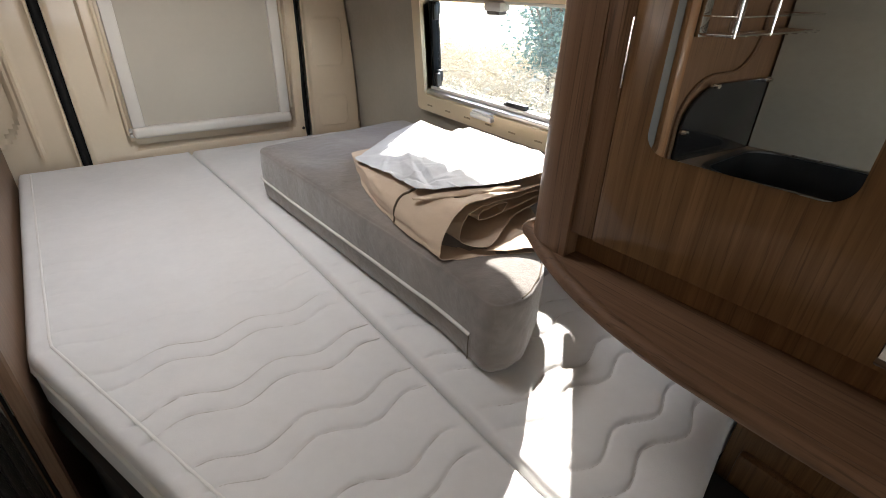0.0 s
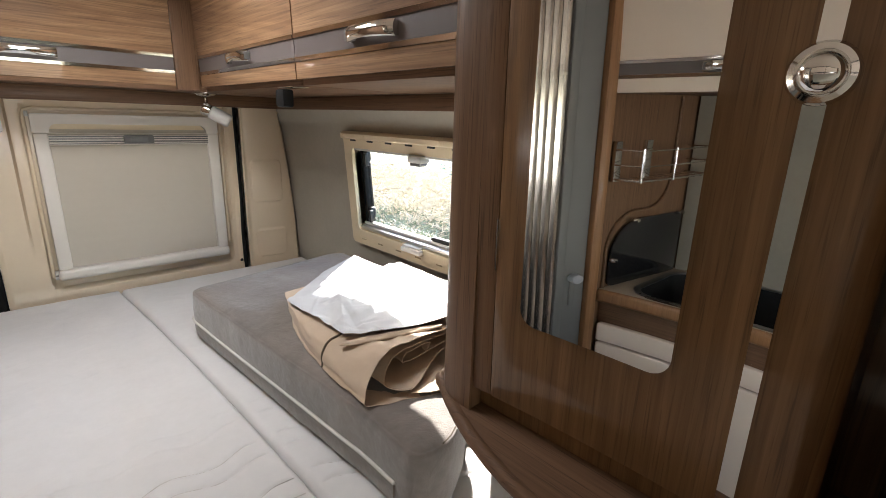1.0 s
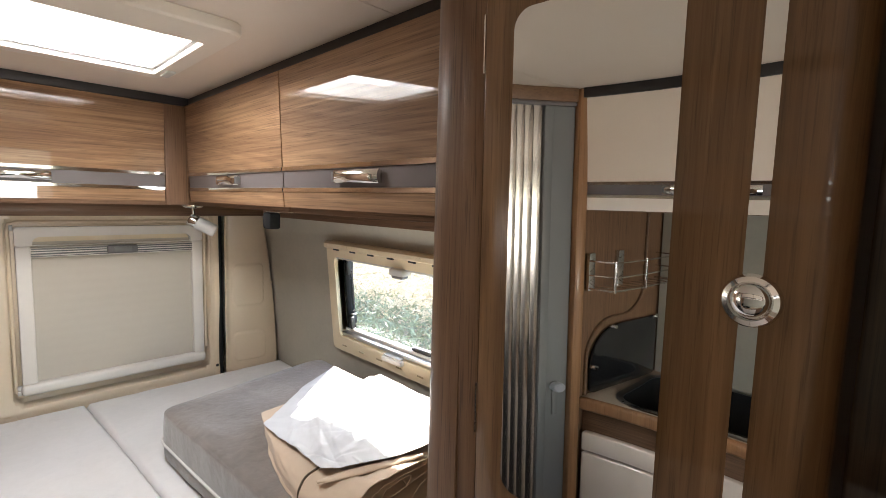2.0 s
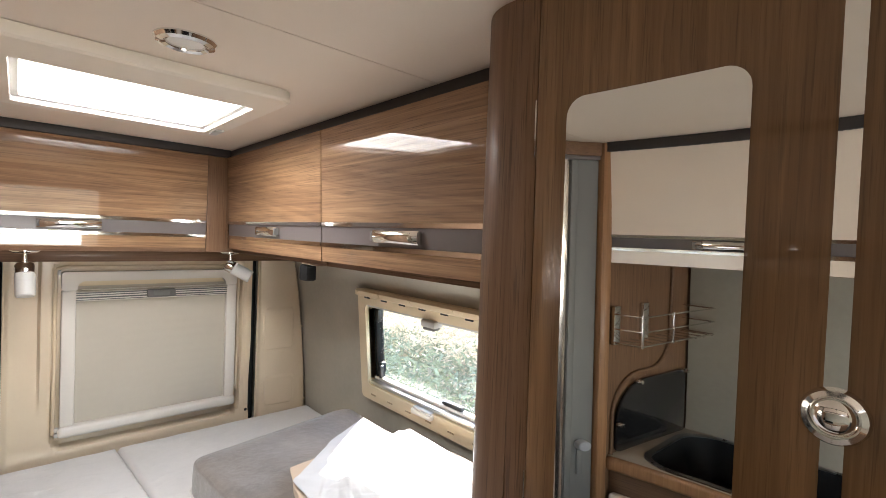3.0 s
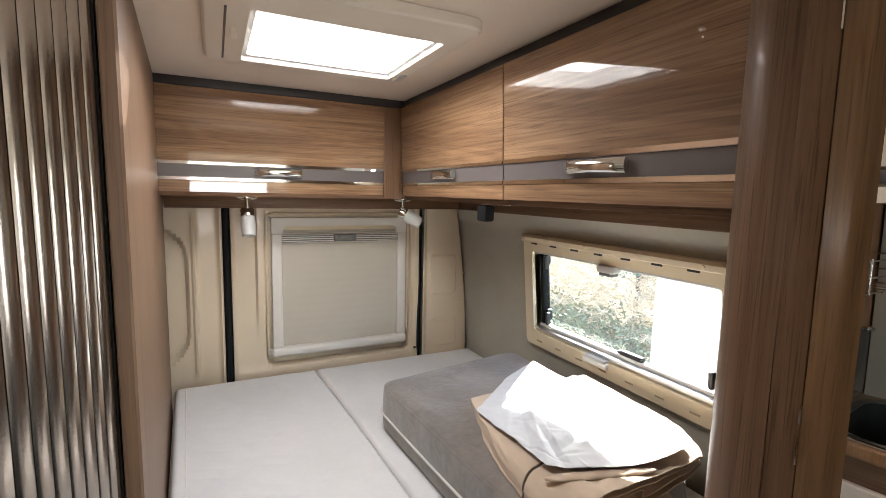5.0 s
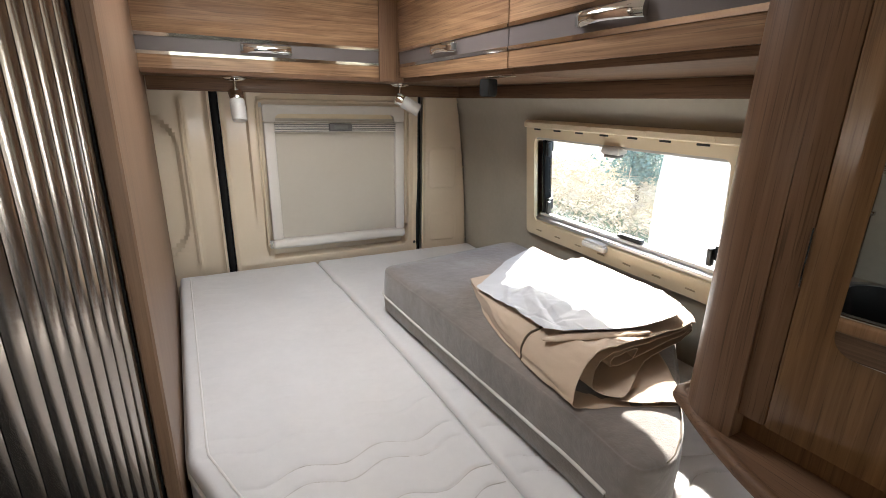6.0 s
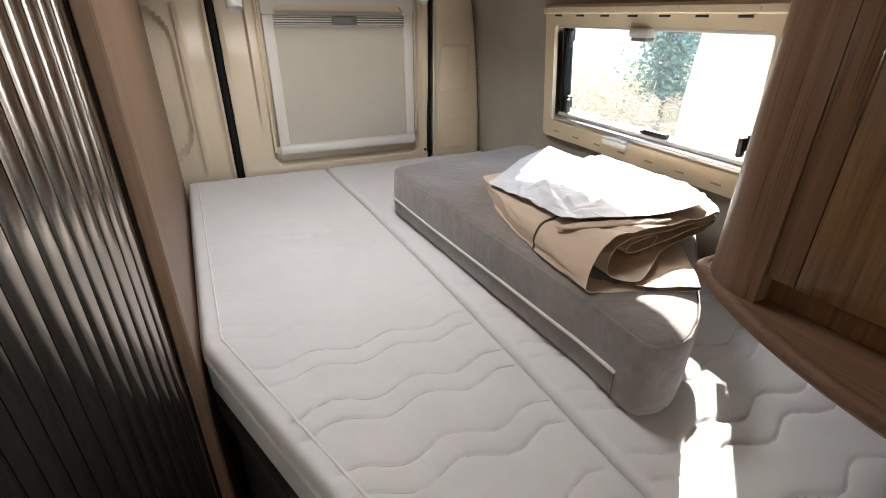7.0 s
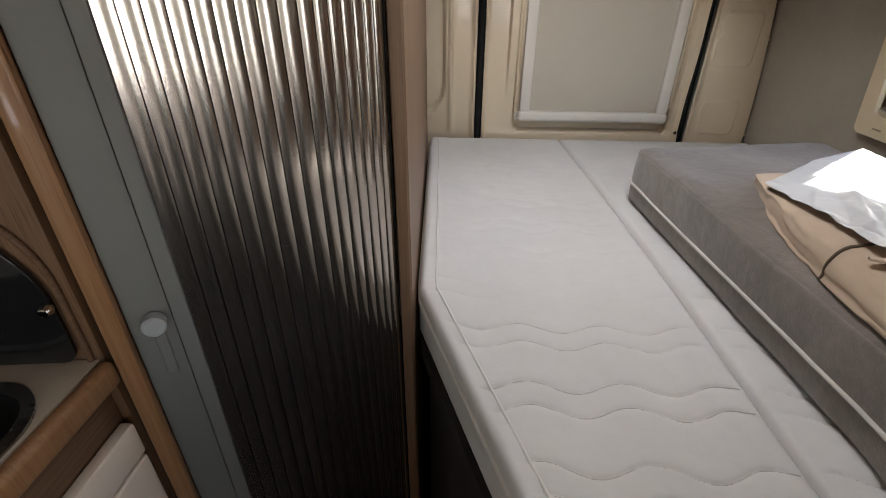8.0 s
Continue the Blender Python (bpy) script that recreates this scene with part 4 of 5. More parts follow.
def build_wardrobe():
    w = thing("wardrobe", (0.65, 0.3, 0.0), "dark walnut wardrobe with a mirror door over the bed's end", "wardrobe")
    a, b = on_door(0.200, -0.022), on_door(0.500, -0.022)
    body = [(0.60, -0.30), (0.60, 0.182), (a.x + 0.02, 0.186), (a.x, a.y), (b.x, b.y), (0.455, 0.535), (0.50, 0.545), (0.90, 0.550), (0.90, -0.30)]
    part("body", prism(body, SHELF_Z - 0.002, CEIL - 0.002, "z"), WOOD_DOOR, w)
    # added panel: holds front light off the door's rounded edge
    part("shade_panel", box((0.375, 0.128, SHELF_Z), (0.602, 0.150, CEIL - 0.003), 0.004), WOOD_DOOR, w, "walnut panel added beyond the door to shade its rounded edge")
    # rounded corner post
    pts = [on_door(0.496, 0.001)]
    c0 = on_door(0.516, 0.0)
    arc = []
    for i in range(9):
        t = i / 8 * math.pi / 2
        arc.append(Vector((c0.x + 0.060 * (1 - math.cos(t)), c0.y + 0.058 * math.sin(t), 0)))
    outer = [(p.x, p.y) for p in pts + arc] + [(0.55, arc[-1].y)]
    inner = [(0.55, arc[-1].y - 0.018), (0.455, 0.530), (on_door(0.496, -0.02).x, on_door(0.496, -0.02).y)]
    part("corner_post", prism(outer + inner, SHELF_Z, CEIL - 0.002, "z"), WOOD_TRIM, w, "rounded walnut corner post")
    part("rear_side", box((0.552, 0.551, SHELF_Z), (0.90, 0.567, CEIL - 0.003), 0.001), WOOD_TRIM, w)
    # door leaf: raised stile by the hinge, field, and the leaf beyond
    part("hinge_stile", door_plate(rrect(0.4705, SHELF_Z + 0.03, 0.4955, CEIL - 0.012, 0.002, 3), -0.02, -0.001, 0.0008), WOOD_TRIM, w, "narrow hinge stile")
    door = part("door", door_plate(rrect(0.183, SHELF_Z + 0.03, 0.4695, CEIL - 0.012, 0.003, 3), -0.02, 0.0, 0.0012, 0.207), WOOD_DOOR, w, "walnut wardrobe door")
    part("mirror", door_plate(rrect(0.2885, 1.297, 0.4355, 1.7655, 0.018, 8), 0.0005, 0.0035), MIRROR, door, "tall mirror with rounded corners")
    part("bright_strip", door_plate(rrect(0.2285, SHELF_Z + 0.035, 0.2405, CEIL - 0.014, 0.001, 2), 0.0003, 0.002), MIRROR, door, "narrow polished vertical strip")
    m = turn_to(on_door(0.234, hollow(du(0.234), 1.528), 1.528), DN)
    kn = part("knob", lathe([(0.0185, 0.0), (0.0185, 0.003), (0.0168, 0.0065), (0.0135, 0.0075), (0.0120, 0.0055)], m, 40), CHROME, door, "round chrome push-lock knob")
    part("button", lathe([(0.0, 0.0105), (0.004, 0.0102), (0.008, 0.0092), (0.0108, 0.0075), (0.0120, 0.0055)], m, 36), CHROME, kn)
    for z in (1.715, 1.345):
        part("hinge_pin", door_plate(rrect(0.4693, z, 0.4707, z + 0.055, 0.0006, 2), -0.004, 0.0015), CHROME, door)
    # shelf board with a curved front edge
    curve = []
    for i in range(25):
        t = i / 24
        y = 0.563 - 0.80 * t
        x = 0.3725 + 1.27 * max(0.0, y - 0.315) ** 2 + 0.12 * max(0.0, 0.315 - y) ** 1.6
        curve.append((x, y))
    tip = [(0.4535, 0.5705), (0.458, 0.5765), (0.466, 0.580), (0.476, 0.581), (0.50, 0.581)]
    poly = curve[::-1] + tip + [(0.94, 0.581), (0.94, curve[-1][1])]
    part("shelf", prism(poly, SHELF_Z - 0.018, SHELF_Z, "z", 0.003), WOOD_TRIM_Y, w, "walnut shelf board with a curved lipped edge")
    part("shelf_lip", tube([(x - 0.001, y, SHELF_Z - 0.007) for x, y in curve[::-1] + tip], 0.0085, 14), WOOD_TRIM_Y, w)
    # lower body beside the bed
    low = part("lower_body", box((0.676, -0.30, 0.0), (0.94, 0.338, SHELF_Z - 0.019), 0.002), WOOD_DOOR, w)
    part("lower_front", box((0.660, -0.25, 0.42), (0.677, 0.318, 0.86), 0.005), WOOD_DOOR, low, "raised lower door front")


build_wardrobe()


# ---- bed ----
MZ = 0.910


def seam_x(y):
    return 0.292 + 0.075 * (1.98 - y) / 1.56 + 0.012 * math.sin((1.98 - y) * 2.2)


def left_x(y):
    return -0.170 + 0.045 * (1.98 - y) / 0.95 if y > 1.03 else -0.125 + 0.372 * (1.03 - y)


def groove(x, y, ph, fade):
    """Depth of the quilting: pairs of waved seams across the bed."""
    wave = 0.0105 * math.cos(math.tau * (x - ph) / 0.133)
    d = 0.0
    for off in (0.671, 0.629):
        q = (y - wave - off + 0.06375) % 0.1275 - 0.06375
        d += 0.0055 * math.exp(-abs(q) / 0.0024) + 0.0026 * math.exp(-(q / 0.012) ** 2)
    return -d * fade


def mattress_mesh(x_of, ya, yb, thick, ph, nu, nv, slant=0.0):
    """A quilted top with rounded rims and straight sides."""
    def f(u, v):
        y = ya + (yb - ya) * v
        xa, xb = x_of(y)
        if slant:
            y = ya + slant * min(1.0, max(0.0, (xa + (xb - xa) * u - 0.37) / 0.30)) * (1 - v) + (yb - ya) * v
        # crowd the rows near the rims so that these come out round
        x = xa + (xb - xa) * u
        du_, dv_ = min(u, 1 - u) * (xb - xa), min(v, 1 - v) * (yb - ya)
        r = 0.015
        edge = min(du_, dv_)
        drop = r - math.sqrt(max(0.0, r * r - max(0.0, r - edge) ** 2)) if edge < r else 0.0
        fade = smoothstep(0.008, 0.030, edge) * (0.13 + 0.87 * (1 - smoothstep(0.82, 1.12, y)) * (0.7 + 0.5 * noise.noise(Vector((x * 5, y * 3, 8)))))
        z = MZ - drop + groove(x, y, ph, fade) + 0.004 * noise.noise(Vector((x * 5, y * 5, 1))) * smoothstep(0, 0.06, edge)
        z += 0.0012 * noise.noise(Vector((x * 22, y * 22, 4)))
        # the ticking puckers beside the seams
        z += 0.0012 * noise.noise(Vector((x * 70, y * 30, 6))) * min(1.0, -groove(x, y, ph, fade) / 0.004)
        return (x, y, z)
    bm = sheet(nu, nv, f)
    rim = [e for e in bm.edges if e.is_boundary]
    out = bmesh.ops.extrude_edge_only(bm, edges=rim)
    low = [v for v in out["geom"] if isinstance(v, bmesh.types.BMVert)]
    for v in low:
        v.co.z = MZ - thick * 0.5
    out = bmesh.ops.extrude_edge_only(bm, edges=[e for e in out["geom"] if isinstance(e, bmesh.types.BMEdge)])
    low = [v for v in out["geom"] if isinstance(v, bmesh.types.BMVert)]
    for v in low:
        v.co.z = MZ - thick
    return bm


def stitch_lines(x_of, ph, ya, parent):
    """The sewn threads of the quilting, toned for the crease shade, each seam a part, broken where the ticking lies
    flat.
    """
    rng = random.Random(int(ph * 1000))
    for k in range(-4, 5):
        for off in (0.671, 0.629):
            y0 = off + 0.1275 * k
            if not ya < y0 < (0.93 if ph < 0.1 else 0.80):
                continue
            xa, xb = x_of(y0)
            pts = []
            x = xa + (0.036 if ph < 0.1 else 0.045)
            while x < xb - 0.010:
                y = y0 + 0.0105 * math.cos(math.tau * (x - ph) / 0.133)
                edge = min(x - xa, xb - x)
                fade = smoothstep(0.008, 0.030, edge) * (1 - smoothstep(0.82, 1.12, y)) * (0.7 + 0.5 * noise.noise(Vector((x * 5, y * 3, 8))))
                z = MZ + groove(x, y, ph, 0.13 + 0.87 * fade) + 0.004 * noise.noise(Vector((x * 5, y * 5, 1))) + 0.0012 * noise.noise(Vector((x * 22, y * 22, 4)))
                pts.append((x, y, z + 0.0007))
                x += 0.004
            start, end = 0, len(pts)
            if y0 > 0.84:
                start += rng.randint(0, len(pts) // 4)
                end -= rng.randint(0, len(pts) // 4)
            if y0 > 0.95:
                end = start + (end - start) // 3
            if end - start > 6:
                part("stitching", tube(pts[start:end], 0.0008, 6), THREAD, parent)


# thread darker than the ticking: the creases' shade is in its colour
THREAD = plain("thread_with_crease_shade", (0.56, 0.53, 0.50), 0.9)


def build_bed():
    def main_x(y):
        return left_x(y), seam_x(y) - 0.0015
    a = thing("mattress", (0.06, 1.3, 0.80), "off-white quilted mattress with waved stitching and a cut-off corner", "mattress", "mattresses")
    part("top", mattress_mesh(main_x, 0.12, 1.985, 0.10, 0.050, 90, 900), MATTRESS, a, smooth=180)
    stitch_lines(main_x, 0.050, 0.2, a)
    # border tape that runs round the outer side
    edge = [(left_x(y) - 0.001, y, MZ - 0.030) for y in [1.97 - 0.05 * i for i in range(37)]]
    part("border_seam", tube(edge, 0.0035, 6), BORDER, a)
    top_seam = [(left_x(y) + 0.032, y, MZ - 0.0005 + 0.004 * noise.noise(Vector(((left_x(y) + 0.032) * 5, y * 5, 1)))) for y in [1.95 - 0.025 * i for i in range(72)]]
    part("top_seam", tube(top_seam, 0.0022, 6), BORDER, a)

    def strip_x(y):
        return seam_x(y) + 0.0015, 0.952
    b = thing("mattress", (0.63, 1.2, 0.80), "off-white quilted mattress strip along the window wall", "mattress", "mattresses")
    part("top", mattress_mesh(strip_x, 0.272, 1.985, 0.10, 0.515, 120, 820, 0.07), MATTRESS, b, smooth=180)
    stitch_lines(strip_x, 0.515, 0.36, b)
    poly = [(-0.12, 0.99), (0.20, 0.12), (0.655, 0.12), (0.655, 0.345), (0.955, 0.345), (0.955, 1.99), (-0.168, 1.99)]
    bb = thing("bed_base", (0.4, 1.1, 0), "boarded bed base coloured near-black for the shade under the mattresses", "bed base")
    # boards coloured as dark as the shade below the mattresses
    part("bed_board", prism(poly, 0.778, 0.808, "z"), SHADE_BLACK, bb)
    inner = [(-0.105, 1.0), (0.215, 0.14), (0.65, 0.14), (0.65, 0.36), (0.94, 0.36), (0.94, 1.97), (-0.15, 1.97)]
    part("bed_box", prism(inner, 0.0, 0.777, "z"), SHADE_BLACK, bb)


build_bed()


# ---- seat cushion lying on the bed ----
def build_cushion():
    z0, z1 = MZ + 0.004, 1.040
    corners = [(0.374, 1.475), (0.4265, 0.72), (0.4225, 0.588), (0.482, 0.580), (0.550, 0.616), (0.885, 0.90), (0.885, 1.545), (0.84, 1.555)]
    # outline with rounded corners
    out = []
    k = len(corners)
    rad = (0.045, 0.05, 0.038, 0.040, 0.05, 0.05, 0.03, 0.03)
    for i in range(k):
        p, a, b = Vector(corners[i]), Vector(corners[i - 1]), Vector(corners[(i + 1) % k])
        r = min(rad[i], (p - a).length * 0.45, (p - b).length * 0.45)
        s, e = p + (a - p).normalized() * r, p + (b - p).normalized() * r
        for j in range(7):
            t = j / 6
            out.append((1 - t) ** 2 * s + 2 * t * (1 - t) * p + t * t * e)
    # even out the points along the outline
    pts, step = [], 0.012
    for i in range(len(out)):
        a, b = out[i], out[(i + 1) % len(out)]
        n = max(1, int((b - a).length / step))
        pts += [a + (b - a) * q / n for q in range(n)]
    cen = Vector((0.64, 1.10))
    levels = [(0.006, z0), (0.0015, z0 + 0.005), (0.000, z0 + 0.014), (-0.0015, z0 + 0.03), (-0.001, z0 + 0.052), (-0.002, z0 + 0.08), (-0.001, z1 - 0.022), (0.000, z1 - 0.009), (0.0008, z1 - 0.004), (0.0030, z1 - 0.0012), (0.0048, z1 - 0.0022), (0.0065, z1 - 0.0004), (0.011, z1 + 0.0018), (0.018, z1 + 0.0035)]
    bm = bmesh.new()
    rows = []
    for inset, z in levels:
        row = []
        for i, p in enumerate(pts):
            t = (pts[(i + 1) % len(pts)] - pts[i - 1]).normalized()
            nrm = Vector((t.y, -t.x))
            if (cen - p).dot(nrm) < 0:
                nrm = -nrm
            q = p + nrm * (inset + 0.0022 * noise.noise(Vector((p.x * 12, p.y * 12, 0.3 + z * 2))) + 0.0014 * noise.noise(Vector((p.x * 45, p.y * 45, z * 12))) * (z < z1 - 0.02))
            row.append(bm.verts.new((q.x, q.y, z + 0.0012 * noise.noise(Vector((p.x * 9, p.y * 9, 0.4))) * (z > z0 + 0.02))))
        rows.append(row)
    for s in (0.94, 0.88, 0.8, 0.7, 0.6, 0.5, 0.4, 0.3, 0.2, 0.1):
        src = rows[13]
        row = []
        for v in src:
            p = cen + (Vector((v.co.x, v.co.y)) - cen) * s
            row.append(bm.verts.new((p.x, p.y, z1 + 0.005 + 0.010 * (1 - s) + 0.005 * noise.noise(Vector((p.x * 7, p.y * 7, 3))) + 0.003 * (0.4 - abs(noise.noise(Vector((p.x * 14, p.y * 9, 5))))))))
        rows.append(row)
    for r0, r1 in zip(rows, rows[1:]):
        for i in range(len(pts)):
            j = (i + 1) % len(pts)
            bm.faces.new((r0[i], r0[j], r1[j], r1[i]))
    bm.faces.new(rows[-1])
    c = thing("seat_cushion", (0.64, 1.1, MZ), "grey suede seat cushion with pale piping lying on the bed", "cushion")
    part("cover", bm, SUEDE, c, smooth=180)
    left = [(0.386, 1.482, 0.963), (0.376, 1.462, 0.962), (0.3735, 1.43, 0.962)]
    left += [(0.374 + 0.0525 * (1.475 - y) / 0.755 - 0.0035, y, 0.962 + 0.0015 * math.sin(y * 9)) for y in [1.40 - 0.05 * i for i in range(13)]]
    left += [(0.4225, 0.73, 0.964), (0.4228, 0.69, 0.965), (0.4220, 0.655, 0.966), (0.4212, 0.634, 0.967)]
    part("piping", tube(left, 0.0030, 8), PIPING, c, "pale corded piping")
    # upright seam where the piping ends
    part("side_seam", tube([(0.4212, 0.6335, 0.92), (0.4205, 0.6335, 0.945), (0.4205, 0.6335, 0.966)], 0.0008, 6), DARK_THREAD, c)
    # sewn edge round the top
    top = [(0.475, 0.5865, 1.0392), (0.497, 0.5925, 1.0392), (0.540, 0.6155, 1.0392), (0.575, 0.6425, 1.0392), (0.63, 0.6895, 1.0392)]
    part("top_seam", tube(top, 0.0011, 6), DARK_THREAD, c)


DARK_THREAD = plain("dark_thread", (0.10, 0.075, 0.05), 0.9)
build_cushion()


# ---- folded canvas and white plastic bag on the cushion ----
def catmull(pts, t):
    n = len(pts) - 1
    i = min(n - 1, int(t * n))
    f = t * n - i
    p = [Vector(pts[max(0, min(n, i + d))]) for d in (-1, 0, 1, 2)]
    return 0.5 * (2 * p[1] + (p[2] - p[0]) * f + (2 * p[0] - 5 * p[1] + 4 * p[2] - p[3]) * f * f + (3 * p[1] - p[0] - 3 * p[2] + p[3]) * f ** 3)


def build_canvas():
    # near end, seen open: (across, height) of the folded cloth, from the under flap round the roll
    near = [(0.45, 0.008), (0.75, 0.012), (1.00, 0.013), (1.06, 0.008), (1.0, 0.003), (0.5, 0.003), (0.03, 0.003), (-0.045, 0.018), (-0.05, 0.060),
            (0.015, 0.084), (0.2, 0.095), (0.53, 0.090), (0.76, 0.087), (0.98, 0.084), (1.10, 0.086), (1.12, 0.077), (0.82, 0.074), (0.48, 0.079),
            (0.2, 0.078), (0.1, 0.066), (0.085, 0.044), (0.14, 0.026), (0.42, 0.016), (0.50, 0.022), (0.60, 0.036), (0.85, 0.040), (1.08, 0.044),
            (1.12, 0.051), (1.06, 0.060), (0.65, 0.056), (0.28, 0.048), (0.22, 0.056), (0.26, 0.068), (0.42, 0.072), (0.48, 0.068), (0.45, 0.052)]
    far = [(min(1.04, max(0.02, s)), h * 0.28) for s, h in near]
    near = [(s, h * 0.70) for s, h in near]
    zt = 1.045
    a0, a1 = Vector((0.432, 0.722, 0)), Vector((0.583, 0.660, 0))       # near end of the under flap
    b0, b1 = Vector((0.530, 1.230, 0)), Vector((0.84, 1.235, 0))        # far end

    def f(u, v):
        p = catmull([(*q, 0) for q in near], u) * (1 - v) + catmull([(*q, 0) for q in far], u) * v
        s, h = p.x, p.y
        left = a0 + (b0 - a0) * v + Vector((-0.022, 0, 0)) * math.sin(math.pi * v) + Vector((0.055, 0.032, 0)) * min(1.0, h / 0.062) * (1 - v) ** 3
        ar = a1.lerp(Vector((0.735, 0.772, 0)), smoothstep(0.009, 0.028, h))
        right = ar + (b1 - ar) * v + Vector((0.05, 0.0, 0)) * math.sin(math.pi * min(1, v * 1.3)) ** 0.8
        q = left + (right - left) * s
        w = 0.004 * noise.noise(Vector((q.x * 11, q.y * 9, h * 14))) + 0.0042 * (0.5 - abs(noise.noise(Vector((q.x * 24, q.y * 15, h * 60 + 5)))) * 2) + 0.0012 * noise.noise(Vector((q.x * 70, q.y * 60, h * 120)))
        h2 = h * (1 + 0.10 * noise.noise(Vector((v * 3, s * 4, 9)))) + max(0.0, w) * (h > 0.004)
        return (q.x + w * 0.6, q.y + w * 0.5, zt + h2)
    c = thing("folded_canvas", (0.6, 0.9, 1.05), "loosely folded beige canvas cover lying on the cushion", "cover")
    part("cloth", sheet(260, 70, f), CANVAS, c, smooth=180)
    part("hem", tube([f(i / 260, 0.0) for i in range(261)], 0.0005, 6), CANVAS, c, "stitched hem")
    seam = [f(0.17 + 0.115 * i / 20, 0.30) for i in range(21)]
    seam = [(x, y - 0.0015, z + 0.0015) for x, y, z in seam]
    a, b = Vector((0.456, 0.842, 1.102)), Vector((0.640, 0.772, 1.112))
    side = Vector((b.y - a.y, a.x - b.x, 0)).normalized()

    def fold(u, v):
        g = math.sin(math.pi * min(1.0, 0.04 + 0.93 * v)) ** 0.6
        t = math.tau * u
        wob = 0.003 * noise.noise(Vector((v * 9, u * 2, 3)))
        return a.lerp(b, v) + side * (0.013 * g * math.cos(t) + wob) + Vector((0, 0, 0.0045 * g * math.sin(t) + wob))
    part("top_fold", sheet(20, 44, fold), CANVAS, c, "loose flattened fold along the top", smooth=180)
    part("hem_seam", tube(seam, 0.0022, 6), DARK_THREAD, c, "dark hem seam")


def build_bag():
    near = [[(0.476, 0.862, 1.106), (0.53, 0.822, 1.112), (0.63, 0.785, 1.116), (0.752, 0.786, 1.121)],
            [(0.480, 0.955, 1.102), (0.58, 0.93, 1.114), (0.69, 0.92, 1.118), (0.800, 0.865, 1.116)],
            [(0.486, 1.050, 1.092), (0.61, 1.05, 1.102), (0.72, 1.06, 1.110), (0.828, 1.010, 1.107)]]
    far = [(0.498, 1.142, 1.078), (0.66, 1.265, 1.084), (0.80, 1.330, 1.090), (0.80, 1.190, 1.089), (0.843, 1.165, 1.102)]
    rng = random.Random(11)
    # long folds that run out from the front tip, then small creases
    creases = [(0.555, 1.000, 0.48, 0.88, 0.011, 0.022, 0.17), (0.640, 1.060, 0.63, 0.77, 0.009, 0.026, 0.20), (0.590, 0.905, 0.96, 0.28, -0.007, 0.020, 0.12),
               (0.680, 0.870, 0.99, -0.10, 0.008, 0.018, 0.12), (0.720, 1.060, 0.20, 0.98, 0.008, 0.030, 0.20), (0.530, 0.930, 0.30, 0.95, -0.007, 0.014, 0.12)]
    for _ in range(70):
        a = rng.uniform(0, math.pi)
        creases.append((rng.uniform(0.47, 0.82), rng.uniform(0.80, 1.25), math.cos(a), math.sin(a), rng.choice((-0.5, 1)) * rng.uniform(0.0015, 0.0050), rng.uniform(0.004, 0.022), rng.uniform(0.03, 0.11)))

    def line(pts, t):
        n = len(pts) - 1
        i = min(n - 1, int(t * n))
        return Vector(pts[i]).lerp(Vector(pts[i + 1]), t * n - i)

    def f(u, v):
        col = [catmull(r, u) for r in near] + [line(far, u)]
        p = catmull(col, v)
        z = p.z + 0.004
        for cx, cy, dx, dy, amp, wid, ln in creases:
            rx, ry = p.x - cx, p.y - cy
            d, s = abs(rx * dy - ry * dx), abs(rx * dx + ry * dy)
            z += amp * max(0.0, 1 - d / wid) * max(0.0, 1 - s / ln)
        z += 0.0012 * noise.noise(Vector((p.x * 40, p.y * 40, 2)))
        return (p.x, p.y, z)
    # thin plastic bag, drawn as one crumpled layer with a second below
    s = thing("white_plastic_bag", (0.65, 1.0, 1.1), "crumpled thin white plastic bag lying on the beige canvas", "sheet")
    part("cloth", sheet(150, 150, f), BAG, s, smooth=180)

    def h(u, v):
        p = Vector(f(0.55 + 0.42 * u, 0.08 + 0.30 * v))
        return (p.x + 0.006, p.y - 0.004, p.z - 0.007 - 0.004 * noise.noise(p * 15))
    part("lower_layer", sheet(50, 40, h), BAG, s, smooth=180)


build_canvas()
build_bag()


# ---- outside: meadow, hedge bank, parked white van, shrub ----
GZ = -0.62


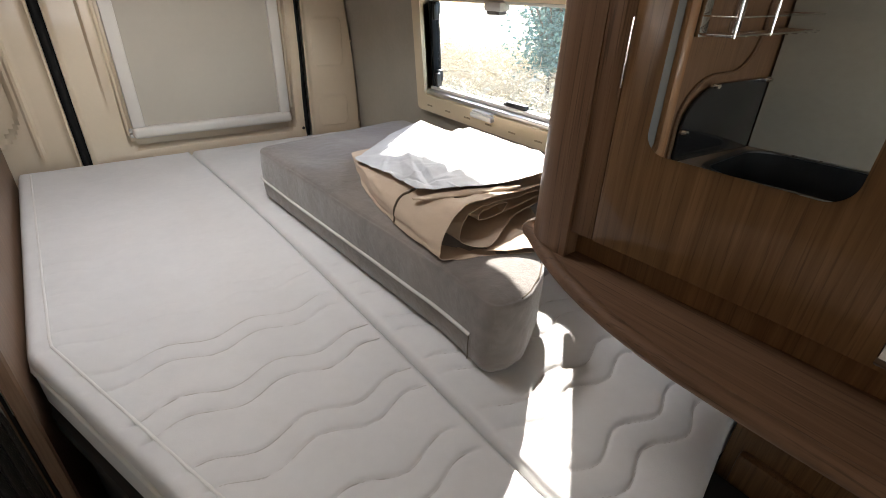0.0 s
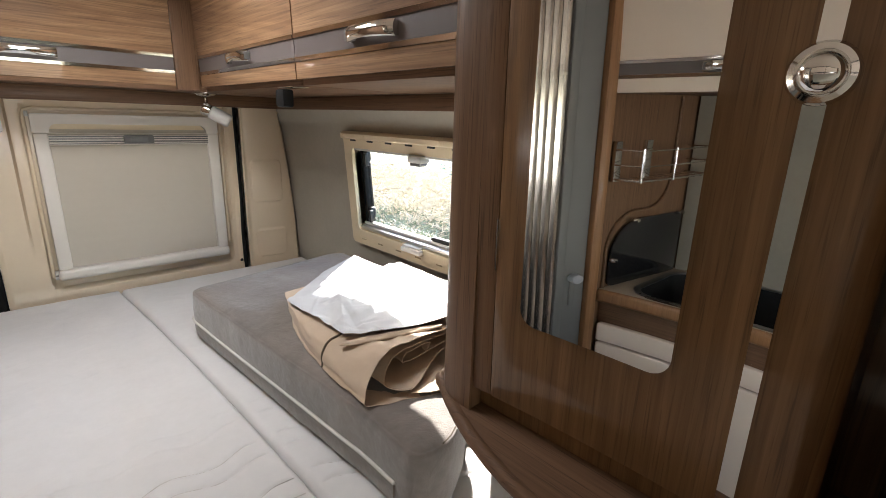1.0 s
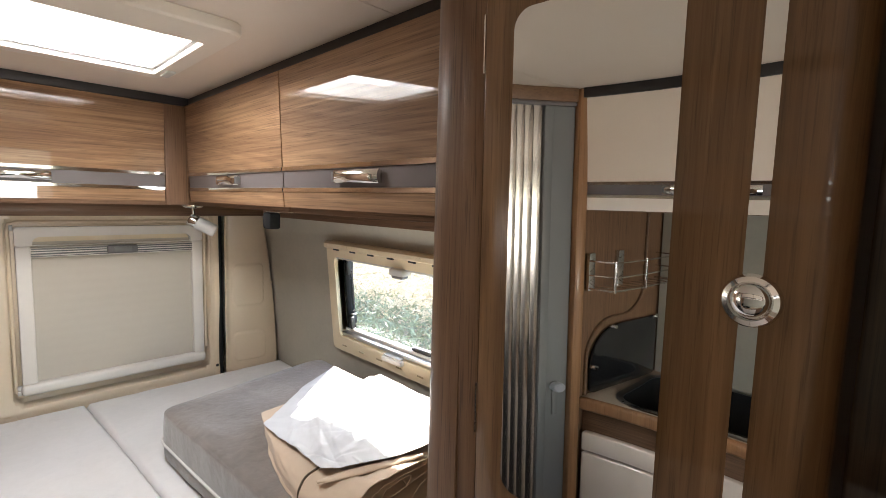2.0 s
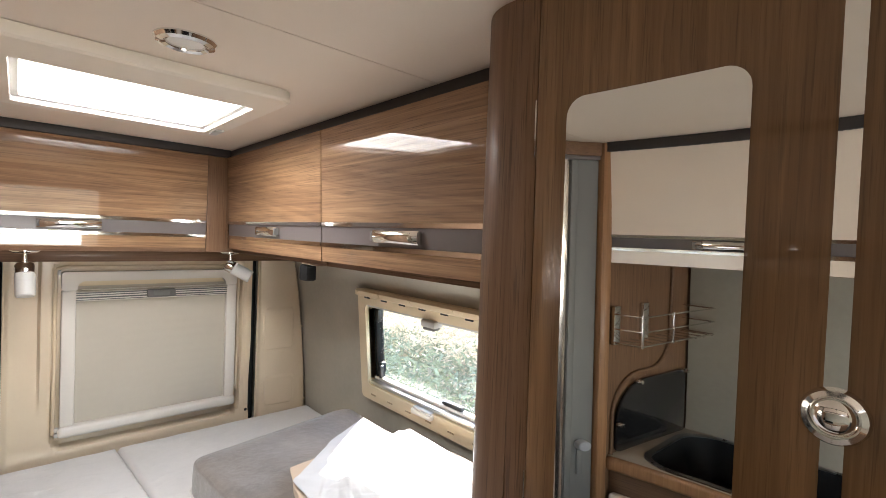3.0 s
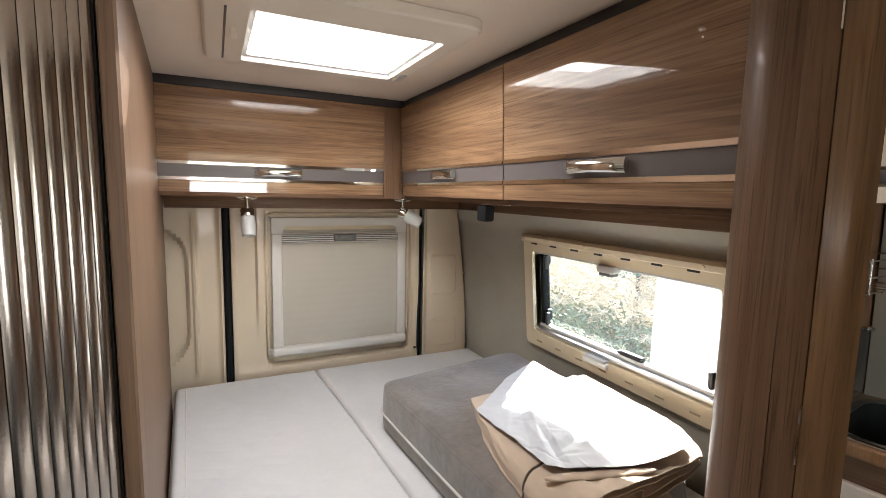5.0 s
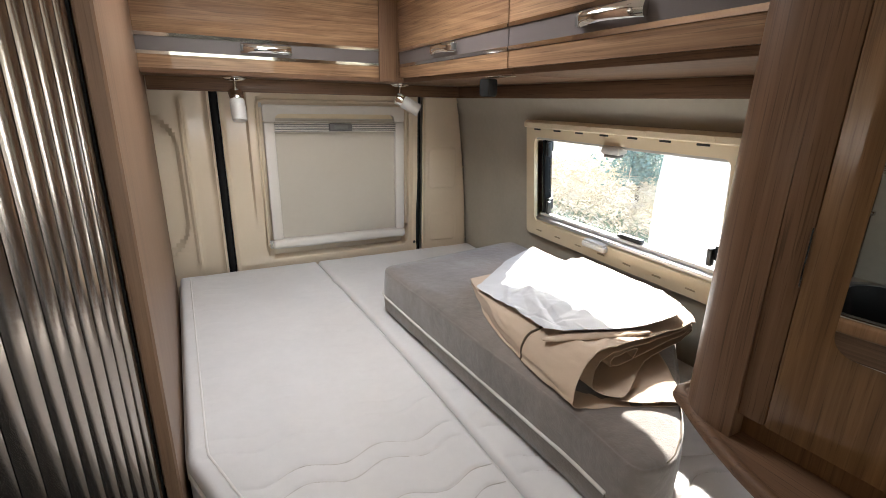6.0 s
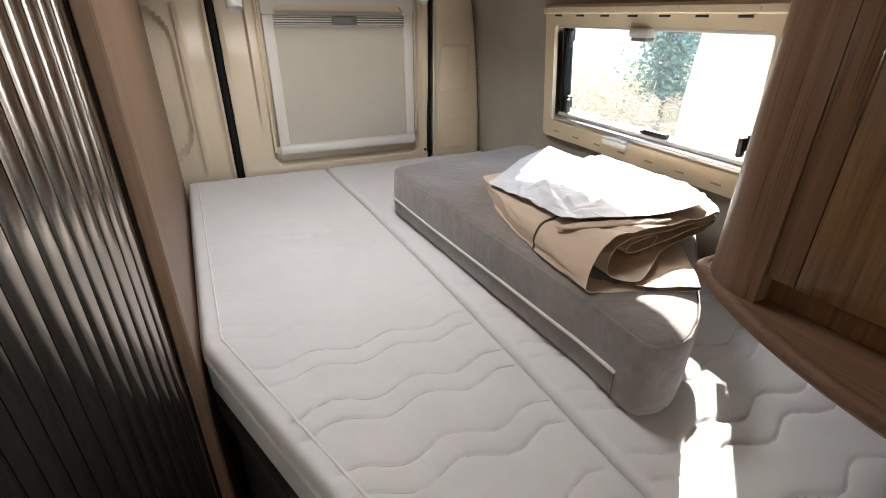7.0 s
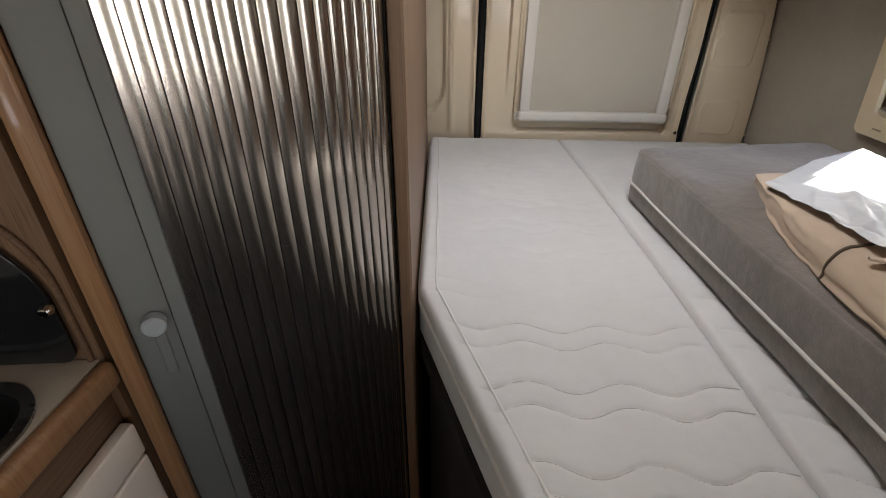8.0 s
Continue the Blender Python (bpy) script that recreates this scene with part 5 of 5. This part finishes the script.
def build_outside():
    def hill(u, v):
        x, y = -90 + 180 * u, -90 + 180 * v
        return (x, y, GZ + 0.03 * noise.noise(Vector((x * 0.3, y * 0.3, 0))))
    single("ground", sheet(60, 60, hill), SOIL, (0, 0, GZ), "dry grassy ground", kind="structure", smooth=60)
    rng = random.Random(4)

    def blades(name, mat, count, where, label, ln, wd, up=0.5):
        bm = bmesh.new()
        verts, faces = [], []
        for _ in range(count):
            c = Vector(where())
            d = Vector((rng.gauss(0, 1), rng.gauss(0, 1), rng.gauss(up, 0.7))).normalized()
            s = d.orthogonal().normalized()
            s = Matrix.Rotation(rng.uniform(0, math.tau), 3, d) @ s
            L, W = ln * rng.uniform(0.5, 1.4), wd * rng.uniform(0.6, 1.3)
            k = len(verts)
            bend = Vector((rng.gauss(0, 0.25), rng.gauss(0, 0.25), -0.2)) * L
            verts += [c - s * W, c + s * W, c + d * L * 0.55 + s * W * 0.8, c + d * L + bend, c + d * L * 0.55 - s * W * 0.8]
            faces += [(k, k + 1, k + 2, k + 3, k + 4)]
        me = bpy.data.meshes.new(name)
        me.from_pydata(verts, [], faces)
        me.materials.append(mat)
        bm.free()
        ob = new(name, me)
        return tagged(ob, label, "vegetation", kind="stuff")

    def bank():
        y = rng.uniform(-3, 16)
        x = 5.2 + 2.4 * rng.random() ** 0.8
        top = 0.36 + 0.22 * noise.noise(Vector((y * 0.8, x * 0.6, 0))) + 0.06 * (x - 5.2)
        return (x, y, GZ + (top - GZ) * rng.random() ** 0.75 * smoothstep(5.0, 5.9, x + 0.25))
    blades("dry_grass_bank", STRAW, 26000, bank, "bank of tangled dry grass and brambles", 0.34, 0.007, 0.3)

    def low():
        y = rng.uniform(-3, 14)
        x = rng.uniform(3.4, 5.9)
        return (x, y, GZ + rng.random() ** 1.6 * 0.45 * smoothstep(3.0, 5.2, x))
    blades("green_undergrowth", GREEN, 15000, low, "green undergrowth at the foot of the bank", 0.13, 0.02, 0.4)

    def bush():
        a, r = rng.uniform(0, math.tau), abs(rng.gauss(0, 0.31))
        return (6.6 + r * math.cos(a) * 0.9, 6.0 + r * math.sin(a), 0.35 + rng.random() * 1.50 - 0.25 * r)
    sh = thing("shrub", (6.6, 6.0, GZ), "dense blue-green shrub behind the dry bank", "shrub")
    part("trunk", tube([(6.6, 6.0, GZ), (6.62, 5.98, 0.4), (6.58, 6.03, 1.2), (6.6, 6.0, 2.0)], 0.04, 8), BARK, sh)
    for i in range(9):
        a = math.tau * i / 9
        part("limb", tube([(6.6, 6.0, 0.0 + 0.15 * i), (6.6 + 0.3 * math.cos(a), 6.0 + 0.3 * math.sin(a), 0.5 + 0.16 * i), (6.6 + 0.5 * math.cos(a), 6.0 + 0.5 * math.sin(a), 0.9 + 0.15 * i)], 0.015, 6), BARK, sh)
    ob = blades("crown", TEAL, 8000, bush, "blue-green leaves", 0.065, 0.02, 0.2)
    del ob["category"]
    del ob["kind"]
    ob.parent = sh
    ob.matrix_parent_inverse = Matrix.Translation((-6.6, -6.0, -GZ))
    # white van parked alongside
    v = thing("parked_van", (4.0, 0.3, GZ), "white parked van standing beside the camper", "van")
    prof = [(3.05, -0.30), (3.00, 0.2), (3.00, 0.9), (3.06, 1.5), (3.16, 1.72), (3.4, 1.78), (4.6, 1.78), (4.84, 1.72), (4.94, 1.5), (5.0, 0.9), (5.0, 0.2), (4.95, -0.30)]
    part("body", prism(prof, -3.0, 2.72, "y", 0.03), PAINT, v)
    part("trim_line", box((2.990, -2.6, 0.30), (3.003, 2.5, 0.33), 0.003), GREY_PLASTIC, v)
    hd = part("door_handle", box((2.975, 1.55, 0.62), (3.002, 1.75, 0.68), 0.01), GREY_PLASTIC, v)
    for y in (-2.0, 1.7):
        wh = part("wheel", lathe([(0.0, -0.1), (0.20, -0.1), (0.30, -0.11), (0.335, -0.08), (0.335, 0.08), (0.30, 0.11), (0.20, 0.1), (0.0, 0.1)], turn_to((3.2, y, GZ + 0.335), (1, 0, 0)), 28), BLACK, v)
        part("rim", lathe([(0.0, 0.0), (0.18, 0.01), (0.20, -0.012)], turn_to((3.095, y, GZ + 0.335), (-1, 0, 0)), 24), ALU, wh)


build_outside()
